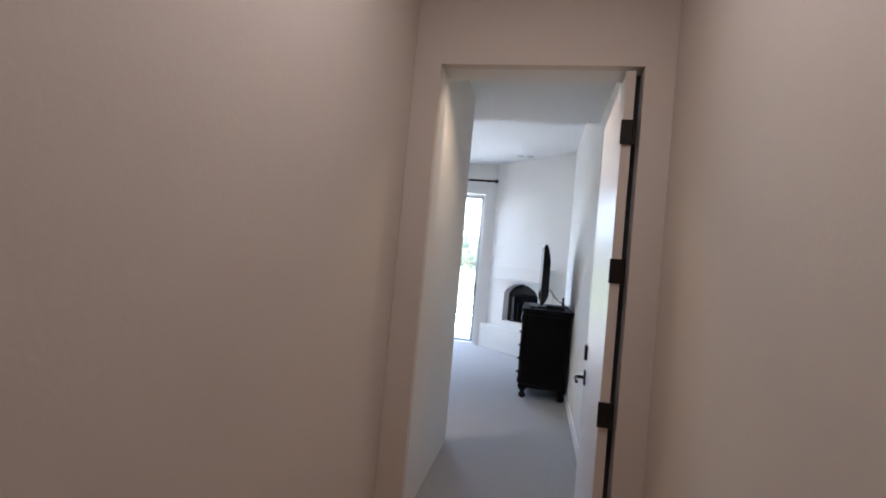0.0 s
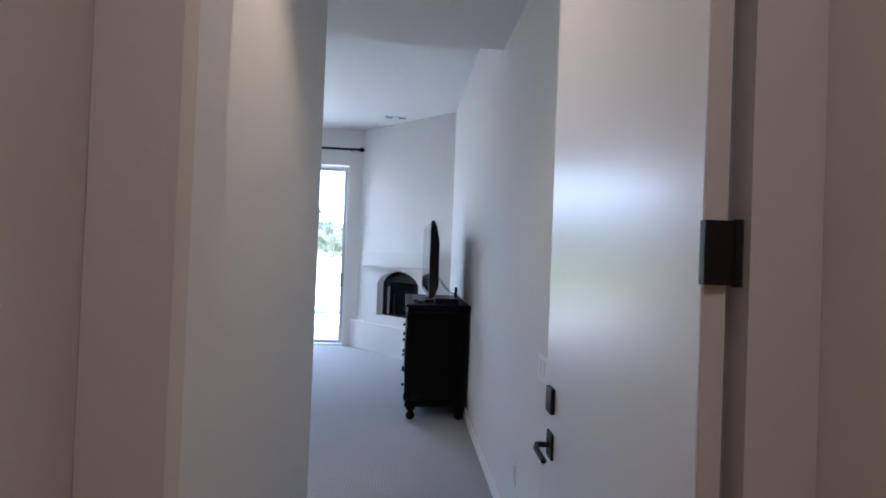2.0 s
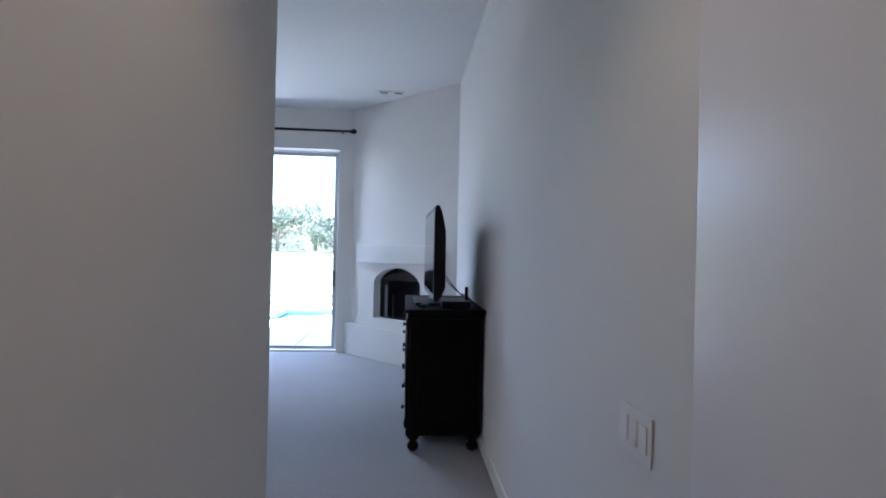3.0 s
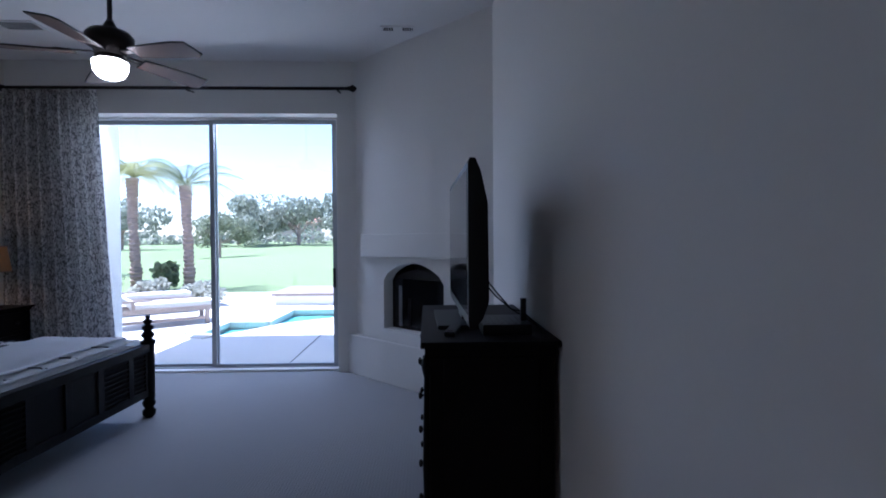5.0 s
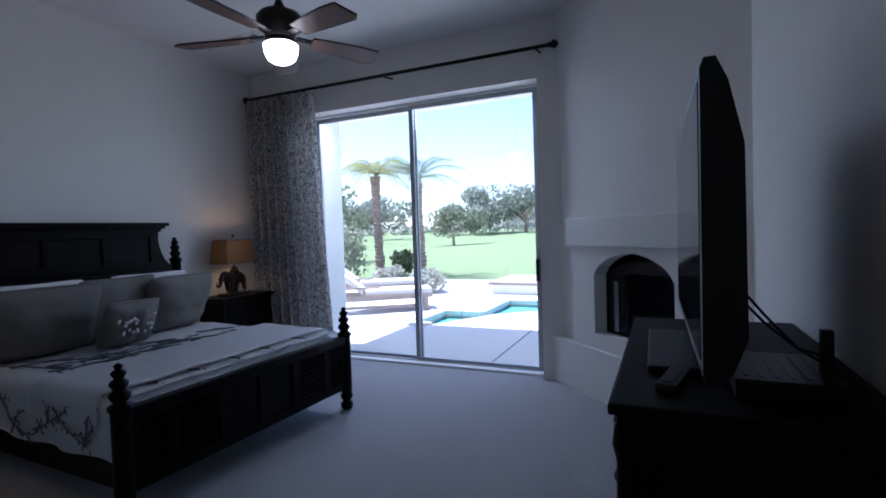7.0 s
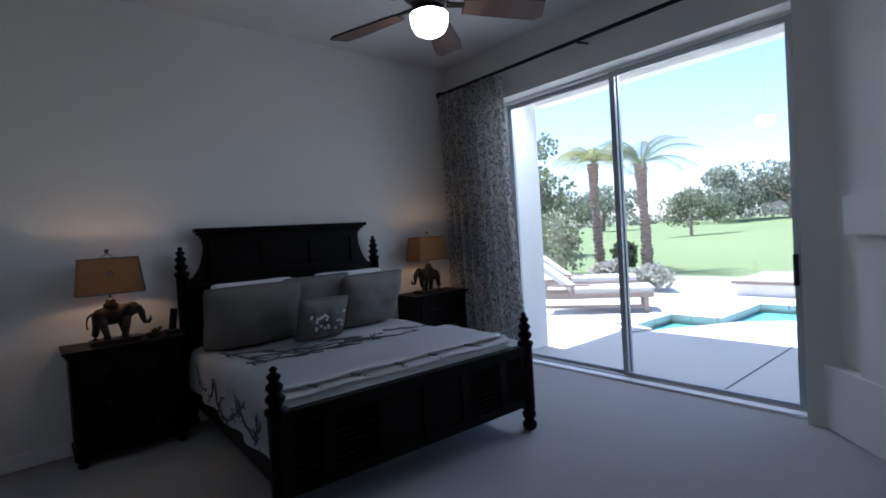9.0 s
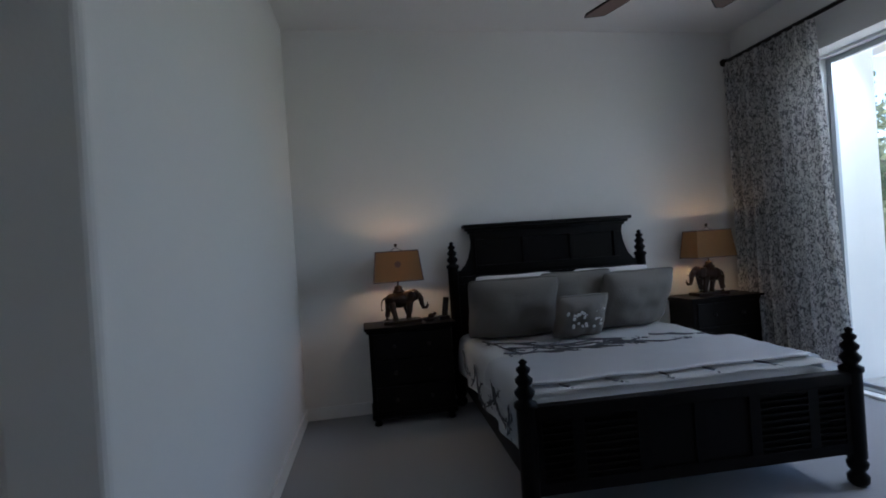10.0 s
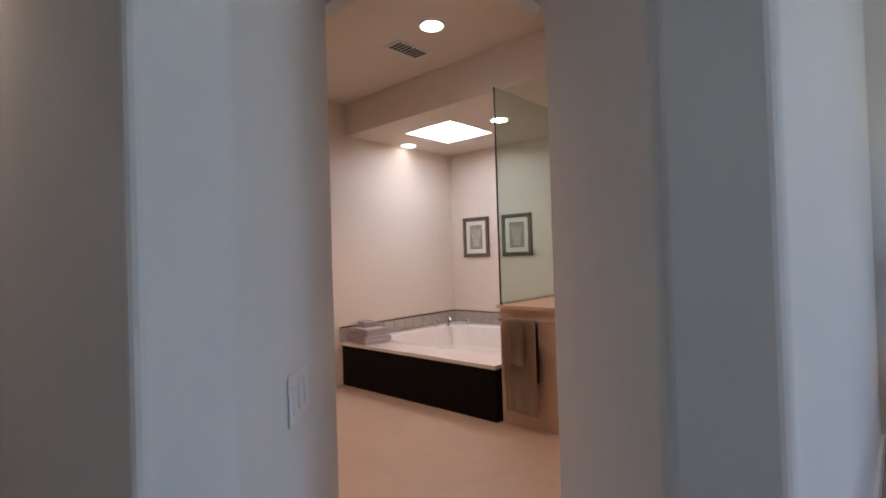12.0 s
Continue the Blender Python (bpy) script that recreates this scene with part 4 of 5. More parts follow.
tagged(link_mesh("curtain", bm, M_CURTAIN, True), "pleated grey damask curtain drawn to the side, reaching the floor", "curtain")

# ---- ceiling fan ----
fan = thing("ceiling_fan", pose(-2.46, -2.45, -0.07), "dark bronze ceiling fan with five brown blades and lit globe", "ceiling fan")
part("downrod", tube([(0, 0, 2.80), (0, 0, 3.38)], 0.014, 10), M_IRON, fan, smooth=True)
part("canopy", lathe([(0.02, 3.31), (0.05, 3.34), (0.065, ZC + 0.069)], 18), M_IRON, fan, smooth=True)
part("motor", lathe([(0.05, 2.615), (0.085, 2.63), (0.09, 2.66), (0.125, 2.68), (0.13, 2.74), (0.11, 2.765), (0.05, 2.78), (0.03, 2.815), (0.018, 2.84)], 26), M_IRON, fan, "dark bronze motor housing", True)
part("light_fitter", lathe([(0.075, 2.585), (0.085, 2.60), (0.08, 2.62), (0.05, 2.63)], 22), M_IRON, fan, smooth=True)
part("globe", lathe([(0.01, 2.48), (0.045, 2.486), (0.074, 2.503), (0.092, 2.535), (0.095, 2.56), (0.098, 2.585), (0.08, 2.596)], 24), M_GLOBE, fan, "lit frosted glass bowl", True)
for k in range(5):
    bl = [(0.18, -0.055), (0.27, -0.066), (0.48, -0.08), (0.585, -0.072), (0.605, 0.055), (0.57, 0.08), (0.44, 0.074), (0.27, 0.06), (0.18, 0.05)]
    m = pose(0, 0, 2.635, 0, 0, 128.5 + 72 * k) @ pose(0, 0, 0, -11, 2.5, 0)
    b = part("blade", prism(bl, -0.004, 0.004, m), M_BLADE, fan, "brown wooden blade with dark edge")
    part("blade_arm", prism([(0.09, -0.02), (0.18, -0.016), (0.27, -0.045), (0.29, 0), (0.27, 0.04), (0.18, 0.016), (0.09, 0.02)], 0.005, 0.013, m), M_IRON, b, "bronze blade bracket")
    part("edge_band", add_tube(bmesh.new(), [m @ Vector((x, y, 0)) for x, y in bl + bl[:1]], 0.0055, 5), M_IRON, b)

# ---- bathroom things ----
tub = thing("bathtub", pose(0, 0, 0), "built-in bathtub with cream marble deck and black apron", "bathtub")
TX0, TX1, TY0, TY1, TZ = BX, -3.90, BY0, -6.68, 0.445
part("apron", box(TX1 - 0.05, TY0 + 0.004, 0.004, TX1 - 0.02, TY1 - 0.012, TZ - 0.03, 0.004), M_WOOD, tub, "glossy black front panel")
part("end_panel", box(TX0 + 0.9, TY1 - 0.04, 0.004, TX1 - 0.052, TY1 - 0.012, TZ - 0.03, 0.004), M_WOOD, tub)
bm = bmesh.new()
N = 40
cx, cy, hx, hy = (TX0 + TX1) / 2 - 0.02, (TY0 + TY1) / 2, 0.62, 0.76
loops = []
def sq(px, py, e, t):
    c, s = math.cos(t), math.sin(t)
    return cx + px * math.copysign(abs(c) ** e, c), cy + py * math.copysign(abs(s) ** e, s)
def edge(t, z, ox=0.0):
    c, s = math.cos(t), math.sin(t)
    k = 1 / max(abs(c), abs(s))
    x, y = c * k, s * k
    X = (TX0 + TX1) / 2 + x * ((TX1 - TX0) / 2 - ox)
    Y = (TY0 + TY1) / 2 + y * ((TY1 - TY0) / 2 - ox)
    return X, Y, z
ts = [2 * math.pi * i / N for i in range(N)]
for fn in (lambda t: edge(t, TZ - 0.03), lambda t: edge(t, TZ), lambda t: (*sq(hx + 0.05, hy + 0.05, 0.35, t), TZ), lambda t: (*sq(hx + 0.03, hy + 0.03, 0.35, t), TZ + 0.018),
           lambda t: (*sq(hx, hy, 0.4, t), TZ + 0.01), lambda t: (*sq(hx - 0.08, hy - 0.08, 0.5, t), TZ - 0.2), lambda t: (*sq(hx - 0.2, hy - 0.2, 0.55, t), 0.06), lambda t: (*sq(0.05, 0.05, 1, t), 0.05)):
    loops.append([bm.verts.new(fn(t)) for t in ts])
for a, b in zip(loops, loops[1:]):
    for i in range(N):
        bm.faces.new((a[i], a[(i + 1) % N], b[(i + 1) % N], b[i]))
bm.faces.new(loops[-1])
part("deck", bm, M_MARBLE, tub, "cream cultured marble deck and basin")
part("spout", tube([(-5.30, -8.40, TZ), (-5.30, -8.40, TZ + 0.10), (-5.24, -8.33, TZ + 0.125), (-5.15, -8.22, TZ + 0.10)], 0.02, 10), M_STEEL, tub, "chrome tub spout", True)
for dx, dy in ((-0.14, 0.14), (0.14, -0.14)):
    part("tap_handle", lathe([(0.025, TZ), (0.025, TZ + 0.01), (0.012, TZ + 0.02), (0.012, TZ + 0.05), (0.028, TZ + 0.06), (0.02, TZ + 0.075)], 12, pose(-5.34 + dx, -8.38 + dy, 0)), M_STEEL, tub, smooth=True)
tl = new("tile_band")
tagged(tl, "mottled stone tile band above the tub deck", kind="structure")
tile_a = None
for i in range(12):
    x0 = BX + 0.012 + i * 0.152
    ob = part("tile", box(0, 0, 0, 0.149, 0.011, 0.135, 0.002), M_TILE, tl) if tile_a is None else new("tile", tile_a)
    tile_a = ob.data
    ob.parent, ob.location = tl, (x0, BY0 + 0.001, TZ + 0.004)
for i in range(13):
    ob = new("tile", tile_a)
    ob.parent, ob.rotation_euler, ob.location = tl, (0, 0, radians(-90)), (BX + 0.001, BY0 + 0.165 + i * 0.152, TZ + 0.004)
structure("trim_tile_south", box(BX + 0.01, BY0 + 0.001, TZ + 0.140, -3.9, BY0 + 0.016, TZ + 0.155, 0.003), M_FRAME, "dark pencil tile above the band")
structure("trim_tile_west", box(BX + 0.001, BY0 + 0.016, TZ + 0.140, BX + 0.016, -6.68, TZ + 0.155, 0.003), M_FRAME, "dark pencil tile above the band")


def folded_towel(name, m, w, d, h, mat, label):
    bm = bmesh.new()
    pts = [(-d / 2, 0), (d / 2 - h * 0.4, 0)]
    for i in range(7):
        t = -math.pi / 2 + math.pi * i / 6
        pts.append((d / 2 - h * 0.4 + h * 0.45 * math.cos(t), h / 2 + h / 2 * math.sin(t)))
    pts += [(-d / 2, h), (-d / 2, h * 0.56), (d / 2 - h * 0.6, h * 0.53), (d / 2 - h * 0.6, h * 0.47), (-d / 2, h * 0.44)]
    add_prism(bm, pts, -w / 2, w / 2, Matrix(((0, 0, 1, 0), (1, 0, 0, 0), (0, 1, 0, 0), (0, 0, 0, 1))))
    bmesh.ops.triangulate(bm, faces=[f for f in bm.faces if len(f.verts) > 4])
    ob = tagged(link_mesh(name, bm, mat), label, "towel", "folded towels on the tub deck")
    ob.matrix_world = m
    return ob


folded_towel("folded_towel", pose(-4.08, -8.40, TZ + 0.004, 0, 0, 80), 0.36, 0.30, 0.075, M_TOWEL2, "folded mauve bath towel on the tub deck")
folded_towel("folded_towel", pose(-4.08, -8.40, TZ + 0.080, 0, 0, 84), 0.33, 0.27, 0.07, M_TOWEL2, "folded mauve bath towel on a stack")
folded_towel("folded_towel", pose(-4.09, -8.43, TZ + 0.152, 0, 0, 76), 0.16, 0.15, 0.055, M_TOWEL2, "small folded mauve hand towel topping a stack")

pony = thing("pony_wall", pose(0, 0, 0), "peach stone half wall beside the tub", "half wall")
part("body", box(BX + 0.002, -6.672, 0.004, -3.97, -5.3, 0.88, 0.004), M_PEACH, pony)
part("ledge", box(BX + 0.002, -6.70, 0.88, -3.955, -5.3, 0.91, 0.006), M_PEACH, pony, "peach stone ledge")
bar = thing("towel_bar", pose(0.035, 0, -0.035), "chrome towel bar on the peach half wall", "towel bar")
part("bar", tube([(-3.94, -6.64, 0.84), (-3.94, -6.10, 0.84)], 0.008, 10), M_STEEL, bar, smooth=True)
for y in (-6.62, -6.12):
    part("bar_post", tube([(-4.0, y, 0.84), (-3.935, y, 0.84)], 0.012, 10), M_STEEL, bar, smooth=True)


def hung_towel(y0, y1, z_low, x_out, label, z_back):
    bm = bmesh.new()
    n = 16
    prof = [(-3.958, z_back), (-3.958, 0.83), (-3.952, 0.85), (-3.94, 0.857 + x_out * 0.3), (-3.926 + x_out, 0.85), (-3.92 + x_out, 0.82), (-3.918 + x_out, (0.82 + z_low) / 2), (-3.915 + x_out, z_low)]
    g = []
    for i in range(n + 1):
        u = i / n
        row = []
        for k, (x, z) in enumerate(prof):
            f = 0.007 * math.sin(u * 11 + k * 0.25) if k > 4 else 0
            row.append(bm.verts.new((x + f, y0 + (y1 - y0) * u + 0.006 * math.sin(k + u * 2), z + (0.006 * math.sin(u * 5) if k == 7 else 0))))
        g.append(row)
    for i in range(n):
        for k in range(len(prof) - 1):
            bm.faces.new((g[i][k], g[i + 1][k], g[i + 1][k + 1], g[i][k + 1]))
    bmesh.ops.solidify(bm, geom=bm.faces[:], thickness=0.008)
    ob = tagged(link_mesh("hanging_towel", bm, M_TOWEL, True), label, "towel")
    ob.location = (0.035, 0, -0.035)
    return ob


hung_towel(-6.59, -6.31, 0.17, 0.0, "long beige bath towel hanging on the bar", 0.4)
hung_towel(-6.55, -6.40, 0.52, 0.022, "small beige hand towel hung over the bath towel", 0.6)
scr = thing("shower_screen", pose(0, -0.02, -0.036), "fixed greenish glass shower screen on the half wall", "glass screen")
part("glass_panel", box(BX + 0.004, -6.645, 0.95, -3.975, -6.635, 2.64), M_SHOWER, scr, "greenish clear glass")
part("edge_channel", box(-3.976, -6.646, 0.946, -3.968, -6.634, 2.64, 0.002), M_IRON, scr, "dark metal edge channel")
part("base_channel", box(BX + 0.004, -6.65, 0.9455, -3.98, -6.63, 0.962, 0.002), M_STEEL, scr, "metal base channel")


def picture(y0, y1, z0, z1):
    ob = thing("framed_picture", pose(BX, (y0 + y1) / 2, (z0 + z1) / 2), "small botanical print in an antique bronze frame", "picture", "pair of bathroom pictures")
    w, h = (y1 - y0) / 2, (z1 - z0) / 2
    for b in ((-w, -h, w, -h + 0.045), (-w, h - 0.045, w, h), (-w, -h + 0.045, -w + 0.045, h - 0.045), (w - 0.045, -h + 0.045, w, h - 0.045)):
        part("frame_side", box(0.001, b[0], b[1], 0.026, b[2], b[3], 0.006), M_FRAME, ob)
    part("mat", box(0.001, -w + 0.04, -h + 0.04, 0.012, w - 0.04, h - 0.04), M_MAT, ob, "cream mat")
    part("inner_line", box(0.012, -w + 0.105, -h + 0.10, 0.0135, w - 0.105, h - 0.10), M_FRAME, ob)
    part("print", box(0.0135, -w + 0.112, -h + 0.107, 0.015, w - 0.112, h - 0.107), M_PRINT, ob, "olive-grey plant print")
    bm = bmesh.new()
    for k in range(5):
        add_tube(bm, [(0.016, -0.03 + 0.015 * k, -h + 0.13), (0.016, -0.05 + 0.025 * k, 0), (0.016, -0.07 + 0.035 * k, h - 0.15)], 0.003, 4)
    part("stem_drawing", bm, M_MAT, ob)


picture(-8.45, -8.05, 1.275, 1.77)
picture(-7.85, -7.44, 1.275, 1.77)


def downlight(x, y, z):
    ob = thing("recessed_light", pose(x, y, z), "lit round recessed ceiling light", "ceiling light", "bathroom recessed lights")
    part("trim_ring", lathe([(0.095, -0.008), (0.10, -0.001), (0.075, 0.0), (0.075, -0.006)], 24), M_TRIM, ob, smooth=True)
    part("lens", lathe([(0.078, -0.013), (0.074, -0.0085)], 24), M_CANLIT, ob, "glowing lens")


for x, y, z in ((-3.41, -6.78, 2.95), (-4.76, -7.17, 2.605), (-4.85, -8.53, 2.605)):
    downlight(x, y, z)

# ---- patio and pool ----
structure("ground", box(-400, 0.1, -1.2, 400, 700, -0.9), M_GRASS, "wide fairway lawn")
lawn = bmesh.new()
n = 40
g = []
for i in range(n + 1):
    row = []
    for j in range(n + 1):
        x, y = -110 + 160 * i / n, 8.2 + 110 * (j / n) ** 1.5
        z = -0.10 + (0.75 * noise.noise((x * 0.05, y * 0.05, 0)) + 0.012 * (y - 8)) * min(1, (y - 8.2) / 14)
        row.append(lawn.verts.new((x, y, z)))
    g.append(row)
for i in range(n):
    for j in range(n):
        lawn.faces.new((g[i][j], g[i + 1][j], g[i + 1][j + 1], g[i][j + 1]))
structure("ground_fairway", lawn, M_GRASS, "mown rolling golf lawn", True)
pool = [(-3.75, 2.05), (-4.08, 2.2), (-4.04, 3.22), (-3.35, 3.2), (-3.32, 4.68), (-1.6, 4.68)]
bm = bmesh.new()
add_box(bm, -14, 0.1, -0.3, 6, 2.05, -0.02)
add_box(bm, -14, 2.05, -0.3, -4.08, 8.4, -0.0215)
add_prism(bm, [(-4.08, 2.05), (-3.75, 2.05), (-4.08, 2.2)], -0.3, -0.0225)
add_prism(bm, [(-4.08, 2.2), (-4.04, 3.22), (-3.35, 3.2), (-3.32, 4.68), (-3.32, 8.4), (-4.08, 8.4)], -0.3, -0.02)
add_box(bm, -3.32, 4.68, -0.3, 6, 8.4, -0.0225)
add_prism(bm, [(-3.75, 2.05), (6, 2.05), (6, 4.68), (-1.6, 4.68), (-2.1, 3.9), (-3.1, 3.15)], -0.3, -0.021)
structure("patio", bm, M_DECK, "pale concrete patio and pool deck")
for x in (-2.18, 0.4):
    structure("patio_joint", box(x, 0.1, -0.02, x + 0.014, 2.05, -0.0165), M_DARKFILL, "dark control joint in the patio")
structure("water_pool", prism([(-4.3, 2.0), (-4.3, 4.9), (-1.2, 4.9), (-1.2, 2.0)], -0.29, -0.13), M_WATER, "turquoise swimming pool water")
for seg, ((x0, y0), (x1, y1)) in enumerate(zip(pool, pool[1:])):
    d = Vector((x1 - x0, y1 - y0))
    nn = max(1, round(d.length / 0.45))
    a = math.degrees(math.atan2(d.y, d.x))
    for k in range(nn):
        p = Vector((x0, y0)) + d * (k / nn)
        ob = tagged(link_mesh("coping_stone", box(0.006, -0.05, -0.06, d.length / nn - 0.006, 0.25, 0.025, 0.01), M_DECK), "pale pool coping stone", kind="structure")
        ob.matrix_world = pose(p.x, p.y, -0.02 + 0.004 * (seg % 3), 0, 0, a)
spa = thing("spa_wall", pose(0, 0, 0), "raised white spa wall with a stone cap beside the pool", "spa wall")
part("body", box(-3.95, 5.60, -0.1, 0.8, 7.2, 0.19, 0.01), M_STUCCO, spa)
part("cap", box(-4.02, 5.53, 0.19, 0.87, 7.27, 0.25, 0.015), M_TEAK, spa, "brownish stone cap")
# wing wall and patio roof
structure("wall_patio_wing", box(-5.0, 0.1, -0.02, -4.30, 0.66, 3.35, 0.02), M_STUCCO, "white stucco wing wall beside the sliding door")
structure("roof_patio", box(-5.4, 0.1, 3.35, 4.0, 2.15, 3.6), M_STUCCO, "white patio roof")
structure("roof_beam", box(-5.4, 2.03, 3.27, 4.0, 2.23, 3.36), M_STUCCO, "white patio roof beam")


def lounger(m, label):
    ob = thing("sun_lounger", m, label, "sun lounger", "patio loungers")
    for s in (-1, 1):
        part("side_rail", box(-0.95, s * 0.31 - 0.025, 0.24, 0.95, s * 0.31 + 0.025, 0.32, 0.006), M_TEAK, ob)
        for x in (-0.85, 0.8):
            part("leg", box(x, s * 0.31 - 0.03, 0, x + 0.07, s * 0.31 + 0.03, 0.25, 0.004), M_TEAK, ob)
    part("lower_rail", box(-0.85, -0.33, 0.08, 0.85, -0.29, 0.13, 0.004), M_TEAK, ob)
    for i in range(8):
        part("slat", box(-0.30 + i * 0.155, -0.285, 0.28, -0.19 + i * 0.155, 0.285, 0.30), M_TEAK, ob)
    part("seat_cushion", box(-0.32, -0.29, 0.305, 0.95, 0.29, 0.40, 0.03), M_CUSHION, ob, "pale canvas cushion")
    part("back_cushion", box(-0.72, -0.29, 0.0, 0.0, 0.29, 0.09, 0.03, pose(-0.30, 0, 0.33, 0, 38, 0)), M_CUSHION, ob, "raised pale canvas back")
    part("arm_rest", box(-0.6, -0.36, 0.44, 0.0, -0.30, 0.47, 0.005), M_TEAK, ob)
    part("arm_post", box(-0.3, -0.35, 0.3, -0.25, -0.31, 0.44), M_TEAK, ob)


lounger(pose(-5.3, 3.1, -0.02, 0, 0, 33), "teak sun lounger with pale cushion beside the pool")
lounger(pose(-6.35, 4.5, -0.02, 0, 0, 33), "teak sun lounger with raised pale back")


# ---- planting ----
def leaf_cloud(bm, c, r, count, size, rng, hollow=0.55):
    for _ in range(count):
        d = Vector((rng.gauss(0, 1), rng.gauss(0, 1), rng.gauss(0, 1))).normalized()
        k = hollow + (1 - hollow) * rng.random() ** 0.6
        p = Vector(c) + Vector((d.x * r[0], d.y * r[1], d.z * r[2])) * k
        q = Euler((rng.uniform(0, 6.28), rng.uniform(0, 6.28), rng.uniform(0, 6.28))).to_matrix()
        s = size * rng.uniform(0.6, 1.4)
        vs = [bm.verts.new(p + q @ Vector(v) * s) for v in ((-0.5, -0.25, 0), (0.1, -0.4, 0.08), (0.6, 0, 0), (0.1, 0.4, 0.08), (-0.5, 0.25, 0))]
        bm.faces.new(vs)
    return bm


def tree(x, y, z, h, w, mat, seed, label, dens=1.0):
    rng = random.Random(seed)
    ob = thing("tree", pose(x, y, z), label, "tree")
    limbs = []
    bm = tube([(0, 0, -0.3), (0.05 * h * 0.2, 0, h * 0.2), (0.02 * h, 0.02 * h, h * 0.45)], [0.045 * h, 0.035 * h, 0.02 * h], 8)
    for k in range(5):
        a = rng.uniform(0, 6.28)
        e = Vector((math.cos(a) * w * 0.33, math.sin(a) * w * 0.33, h * rng.uniform(0.32, 0.8)))
        add_tube(bm, [(0.01 * h, 0.01 * h, h * rng.uniform(0.2, 0.4)), e * 0.6 + Vector((0, 0, h * 0.12)), e], [0.018 * h, 0.012 * h, 0.005 * h], 6)
        limbs.append(e)
    part("trunk", bm, M_TRUNK, ob)
    bm = bmesh.new()
    for e in limbs + [Vector((0, 0, h * 0.75))]:
        for _ in range(3):
            c = e + Vector((rng.uniform(-0.2, 0.2) * w, rng.uniform(-0.2, 0.2) * w, rng.uniform(-0.12, 0.16) * h))
            r = rng.uniform(0.14, 0.26) * w
            leaf_cloud(bm, c, (r, r, r * 0.75), int(170 * dens), 0.036 * w, rng)
    part("crown", bm, mat, ob, "loose leafy crown")
    return ob


def palm(x, y, h, seed, label, droop=1.0, length=2.1, count=15, leaf=M_FROND):
    rng = random.Random(seed)
    ob = thing("palm_tree", pose(x, y, -0.1), label, "palm tree", "palms on the lawn")
    bm = bmesh.new()
    prof, k = [], 0
    z = -0.2
    while z < h:
        r = 0.145 + 0.05 * math.exp(-z * 1.2) + 0.06 * max(0, (z - h * 0.72) / (h * 0.28))
        prof += [(r * 0.86, z), (r * 1.08, z + 0.09)]
        z += 0.13
    add_lathe(bm, prof, 14)
    for v in bm.verts:
        v.co.x += 0.05 * noise.noise((v.co.x * 6, v.co.y * 6, v.co.z * 3)) + 0.04 * math.sin(v.co.z * 0.9 + seed)
        v.co.y += 0.05 * noise.noise((v.co.y * 6, v.co.z * 5, v.co.x * 3))
    part("trunk", bm, M_TRUNK, ob, "rough brown palm trunk")
    for f in range(count):
        a = f * 2.399 + seed
        up = rng.uniform(0.45, 1.4)
        pts = []
        for i in range(11):
            t = i / 10
            rr = length * t * math.cos(up * (1 - 0.25 * t))
            pts.append(Vector((math.cos(a) * rr, math.sin(a) * rr, h + length * (math.sin(up) * t - 0.72 * droop * t * t))))
        bm = tube(pts, [0.022 * (1 - 0.85 * i / 10) for i in range(11)], 5)
        side = Vector((-math.sin(a), math.cos(a), 0))
        for i in range(30):
            t = 0.15 + 0.85 * i / 29
            q = t * 10
            k = min(9, int(q))
            p = pts[k].lerp(pts[k + 1], q - k)
            along = (pts[k + 1] - pts[k]).normalized()
            ll = 0.46 * math.sin(math.pi * (0.12 + 0.84 * t)) + 0.05
            for s in (-1, 1):
                tip = p + (side * s * 0.75 + along * 0.55 + Vector((0, 0, -0.45 * droop))) * ll * rng.uniform(0.8, 1.15)
                w = along * 0.014
                bm.faces.new([bm.verts.new(c) for c in (p - w, p + w, tip)])
        part("frond", bm, leaf, ob)
    return ob


palm(-8.15, 10.4, 3.25, 1, "feather palm with arching fronds on the lawn", 0.85, 2.1, 12)
palm(-9.85, 10.5, 3.55, 2, "taller palm with drooping yellowish fronds on the lawn", 1.15, 2.1, 20, M_FROND_PALE)


def shrub(x, y, r, h, mat, seed, label, size=0.09, count=900):
    rng = random.Random(seed)
    ob = thing("shrub", pose(x, y, -0.06), label, "shrub")
    bm = bmesh.new()
    for k in range(7):
        a = rng.uniform(0, 6.28)
        add_tube(bm, [(0, 0, 0), (math.cos(a) * r * 0.4, math.sin(a) * r * 0.4, h * 0.5), (math.cos(a) * r * 0.7, math.sin(a) * r * 0.7, h * 0.8)], [0.02, 0.012, 0.005], 5)
    part("stem", bm, M_TRUNK, ob)
    bm = bmesh.new()
    for k in range(8):
        c = (rng.uniform(-0.5, 0.5) * r, rng.uniform(-0.5, 0.5) * r, h * rng.uniform(0.35, 0.7))
        leaf_cloud(bm, c, (r * 0.55, r * 0.55, h * 0.38), count // 8, size, rng, 0.4)
    part("foliage", bm, mat, ob)


shrub(-5.6, 5.85, 0.55, 0.55, M_BLOSSOM, 11, "low pale-leaved shrub at the patio edge")
shrub(-7.9, 7.8, 0.5, 0.5, M_BLOSSOM, 12, "low pale-leaved shrub at the patio edge")
shrub(-9.6, 8.2, 0.8, 1.8, M_LEAF2, 13, "tall green shrub near the wing wall")
shrub(-10.6, 9.0, 0.9, 2.1, M_LEAF2, 14, "tall green shrub near the wing wall")
shrub(-8.7, 10.2, 0.4, 0.8, M_FROND, 15, "spiky green shrub under the palms", 0.16, 500)

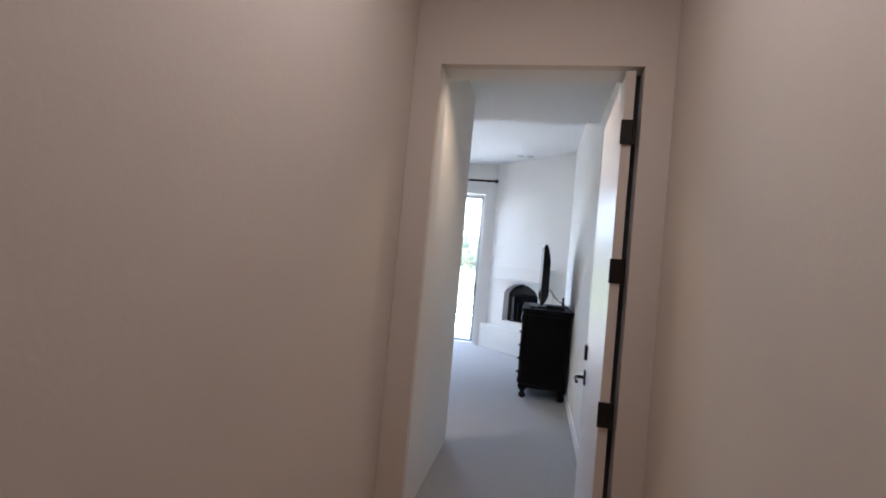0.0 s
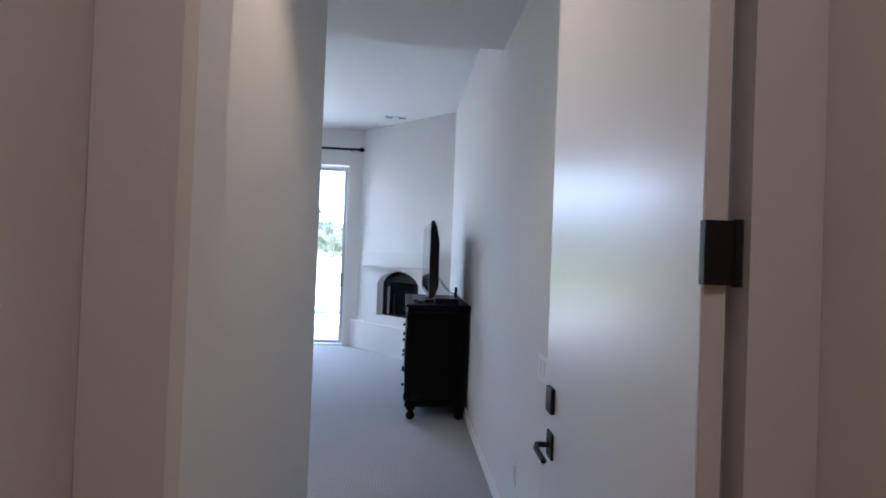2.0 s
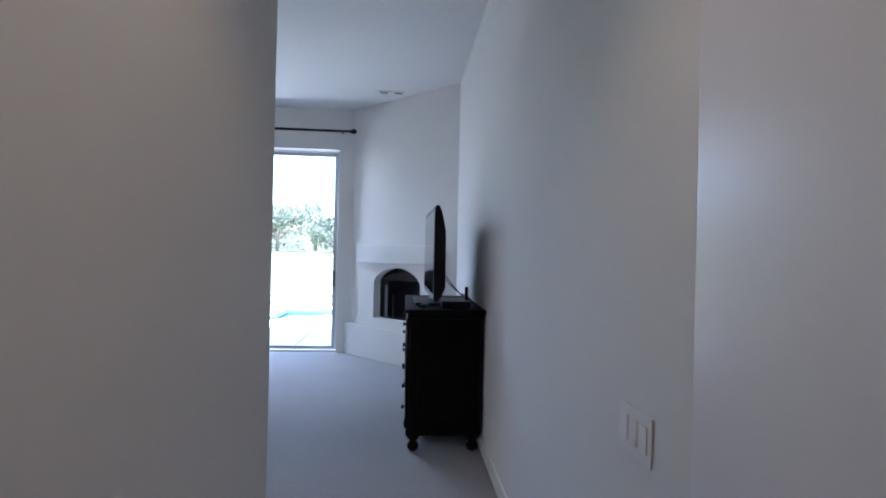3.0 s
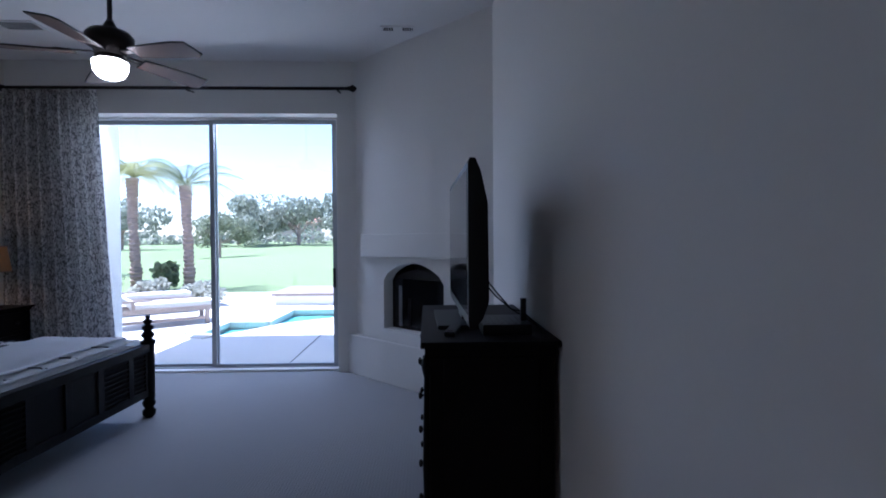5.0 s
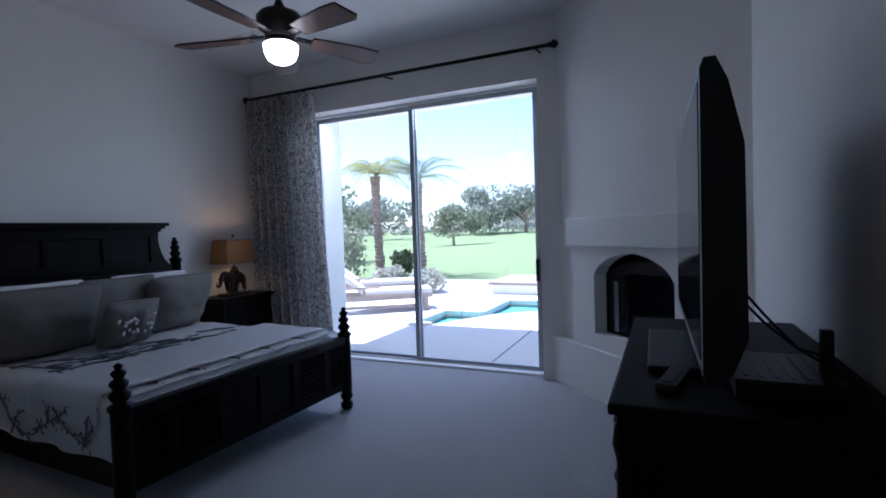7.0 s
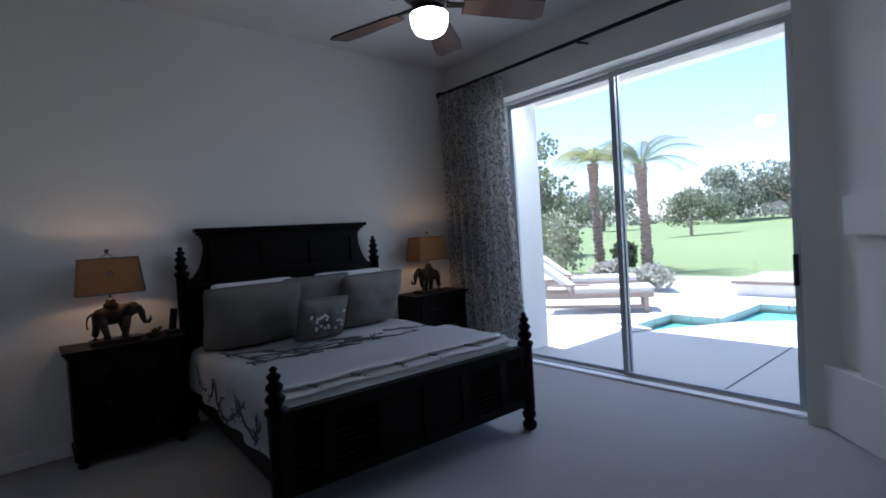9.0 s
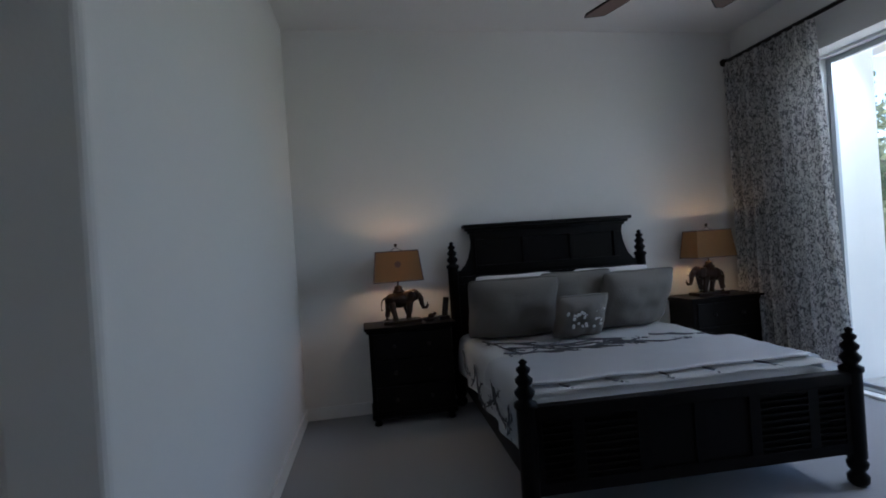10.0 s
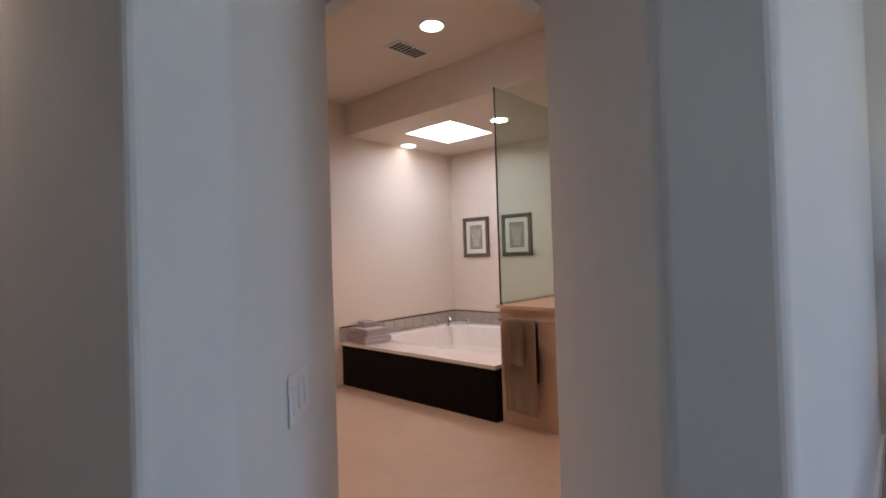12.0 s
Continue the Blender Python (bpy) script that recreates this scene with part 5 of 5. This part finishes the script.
for k, (x, y, h, w, mt) in enumerate(((-16.5, 33, 3.6, 4.2, M_LEAF2), (-33, 48, 6.5, 8.5, M_LEAF), (-26, 62, 8.0, 9, M_LEAF), (-19, 66, 8.6, 10, M_LEAF), (-11, 66, 7.5, 9, M_LEAF), (-4, 70, 6.5, 8, M_LEAF2),
                                      (-34, 26, 7.0, 7, M_LEAF), (-23, 22, 5.6, 5, M_LEAF2), (-42, 40, 7.5, 9, M_LEAF), (5, 74, 6.0, 8, M_LEAF), (-15, 74, 9.5, 10, M_LEAF), (-52, 36, 9, 11, M_LEAF),
                                      (-16.6, 15.8, 9.8, 4.4, M_LEAF2), (12, 78, 6, 8, M_LEAF2), (-60, 30, 8, 10, M_LEAF), (-28, 17, 6.5, 6, M_LEAF))):
    tree(x, y, -0.1 + 0.012 * max(0, y - 8), h * (0.48 if x > -12 and y > 60 else 0.85), w * (0.7 if x > -12 and y > 60 else 1.0), mt, 40 + k, ("broad dark green tree beyond the lawn", "light green desert tree on the lawn")[mt is M_LEAF2], 1.0)
bm = bmesh.new()
rng = random.Random(77)
for k in range(46):
    x = -75 + 2.6 * k
    leaf_cloud(bm, (x, 84 + rng.uniform(-3, 3), 1.6), (2.4, 1.6, rng.uniform(0.9, 2.0)), 70, 0.55, rng)
tagged(link_mesh("far_hedge", bm, M_LEAF), "distant band of green trees behind the lawn", "hedge", kind="stuff")
house = thing("far_house", pose(-27, 98, 0.4), "distant pink stucco house among the trees", "house")
part("wall", box(-4, -3, 0, 4, 3, 4.6), M_HOUSE, house)
part("roof", prism([(-3.6, 4.5), (3.6, 4.5), (0, 6.4)], -4.5, 4.5, Matrix(((0, 0, 1, 0), (1, 0, 0, 0), (0, 1, 0, 0), (0, 0, 0, 1)))), M_ROOF, house, "clay tile gable roof")
for x in (-2.4, 0, 2.4):
    for z in (0.9, 2.9):
        w_ = part("window", box(x - 0.5, -3.05, z, x + 0.5, -3.0, z + 1.1), M_DARKFILL, house)
        part("sill", box(x - 0.56, -3.12, z - 0.08, x + 0.56, -3.0, z), M_STUCCO, w_)
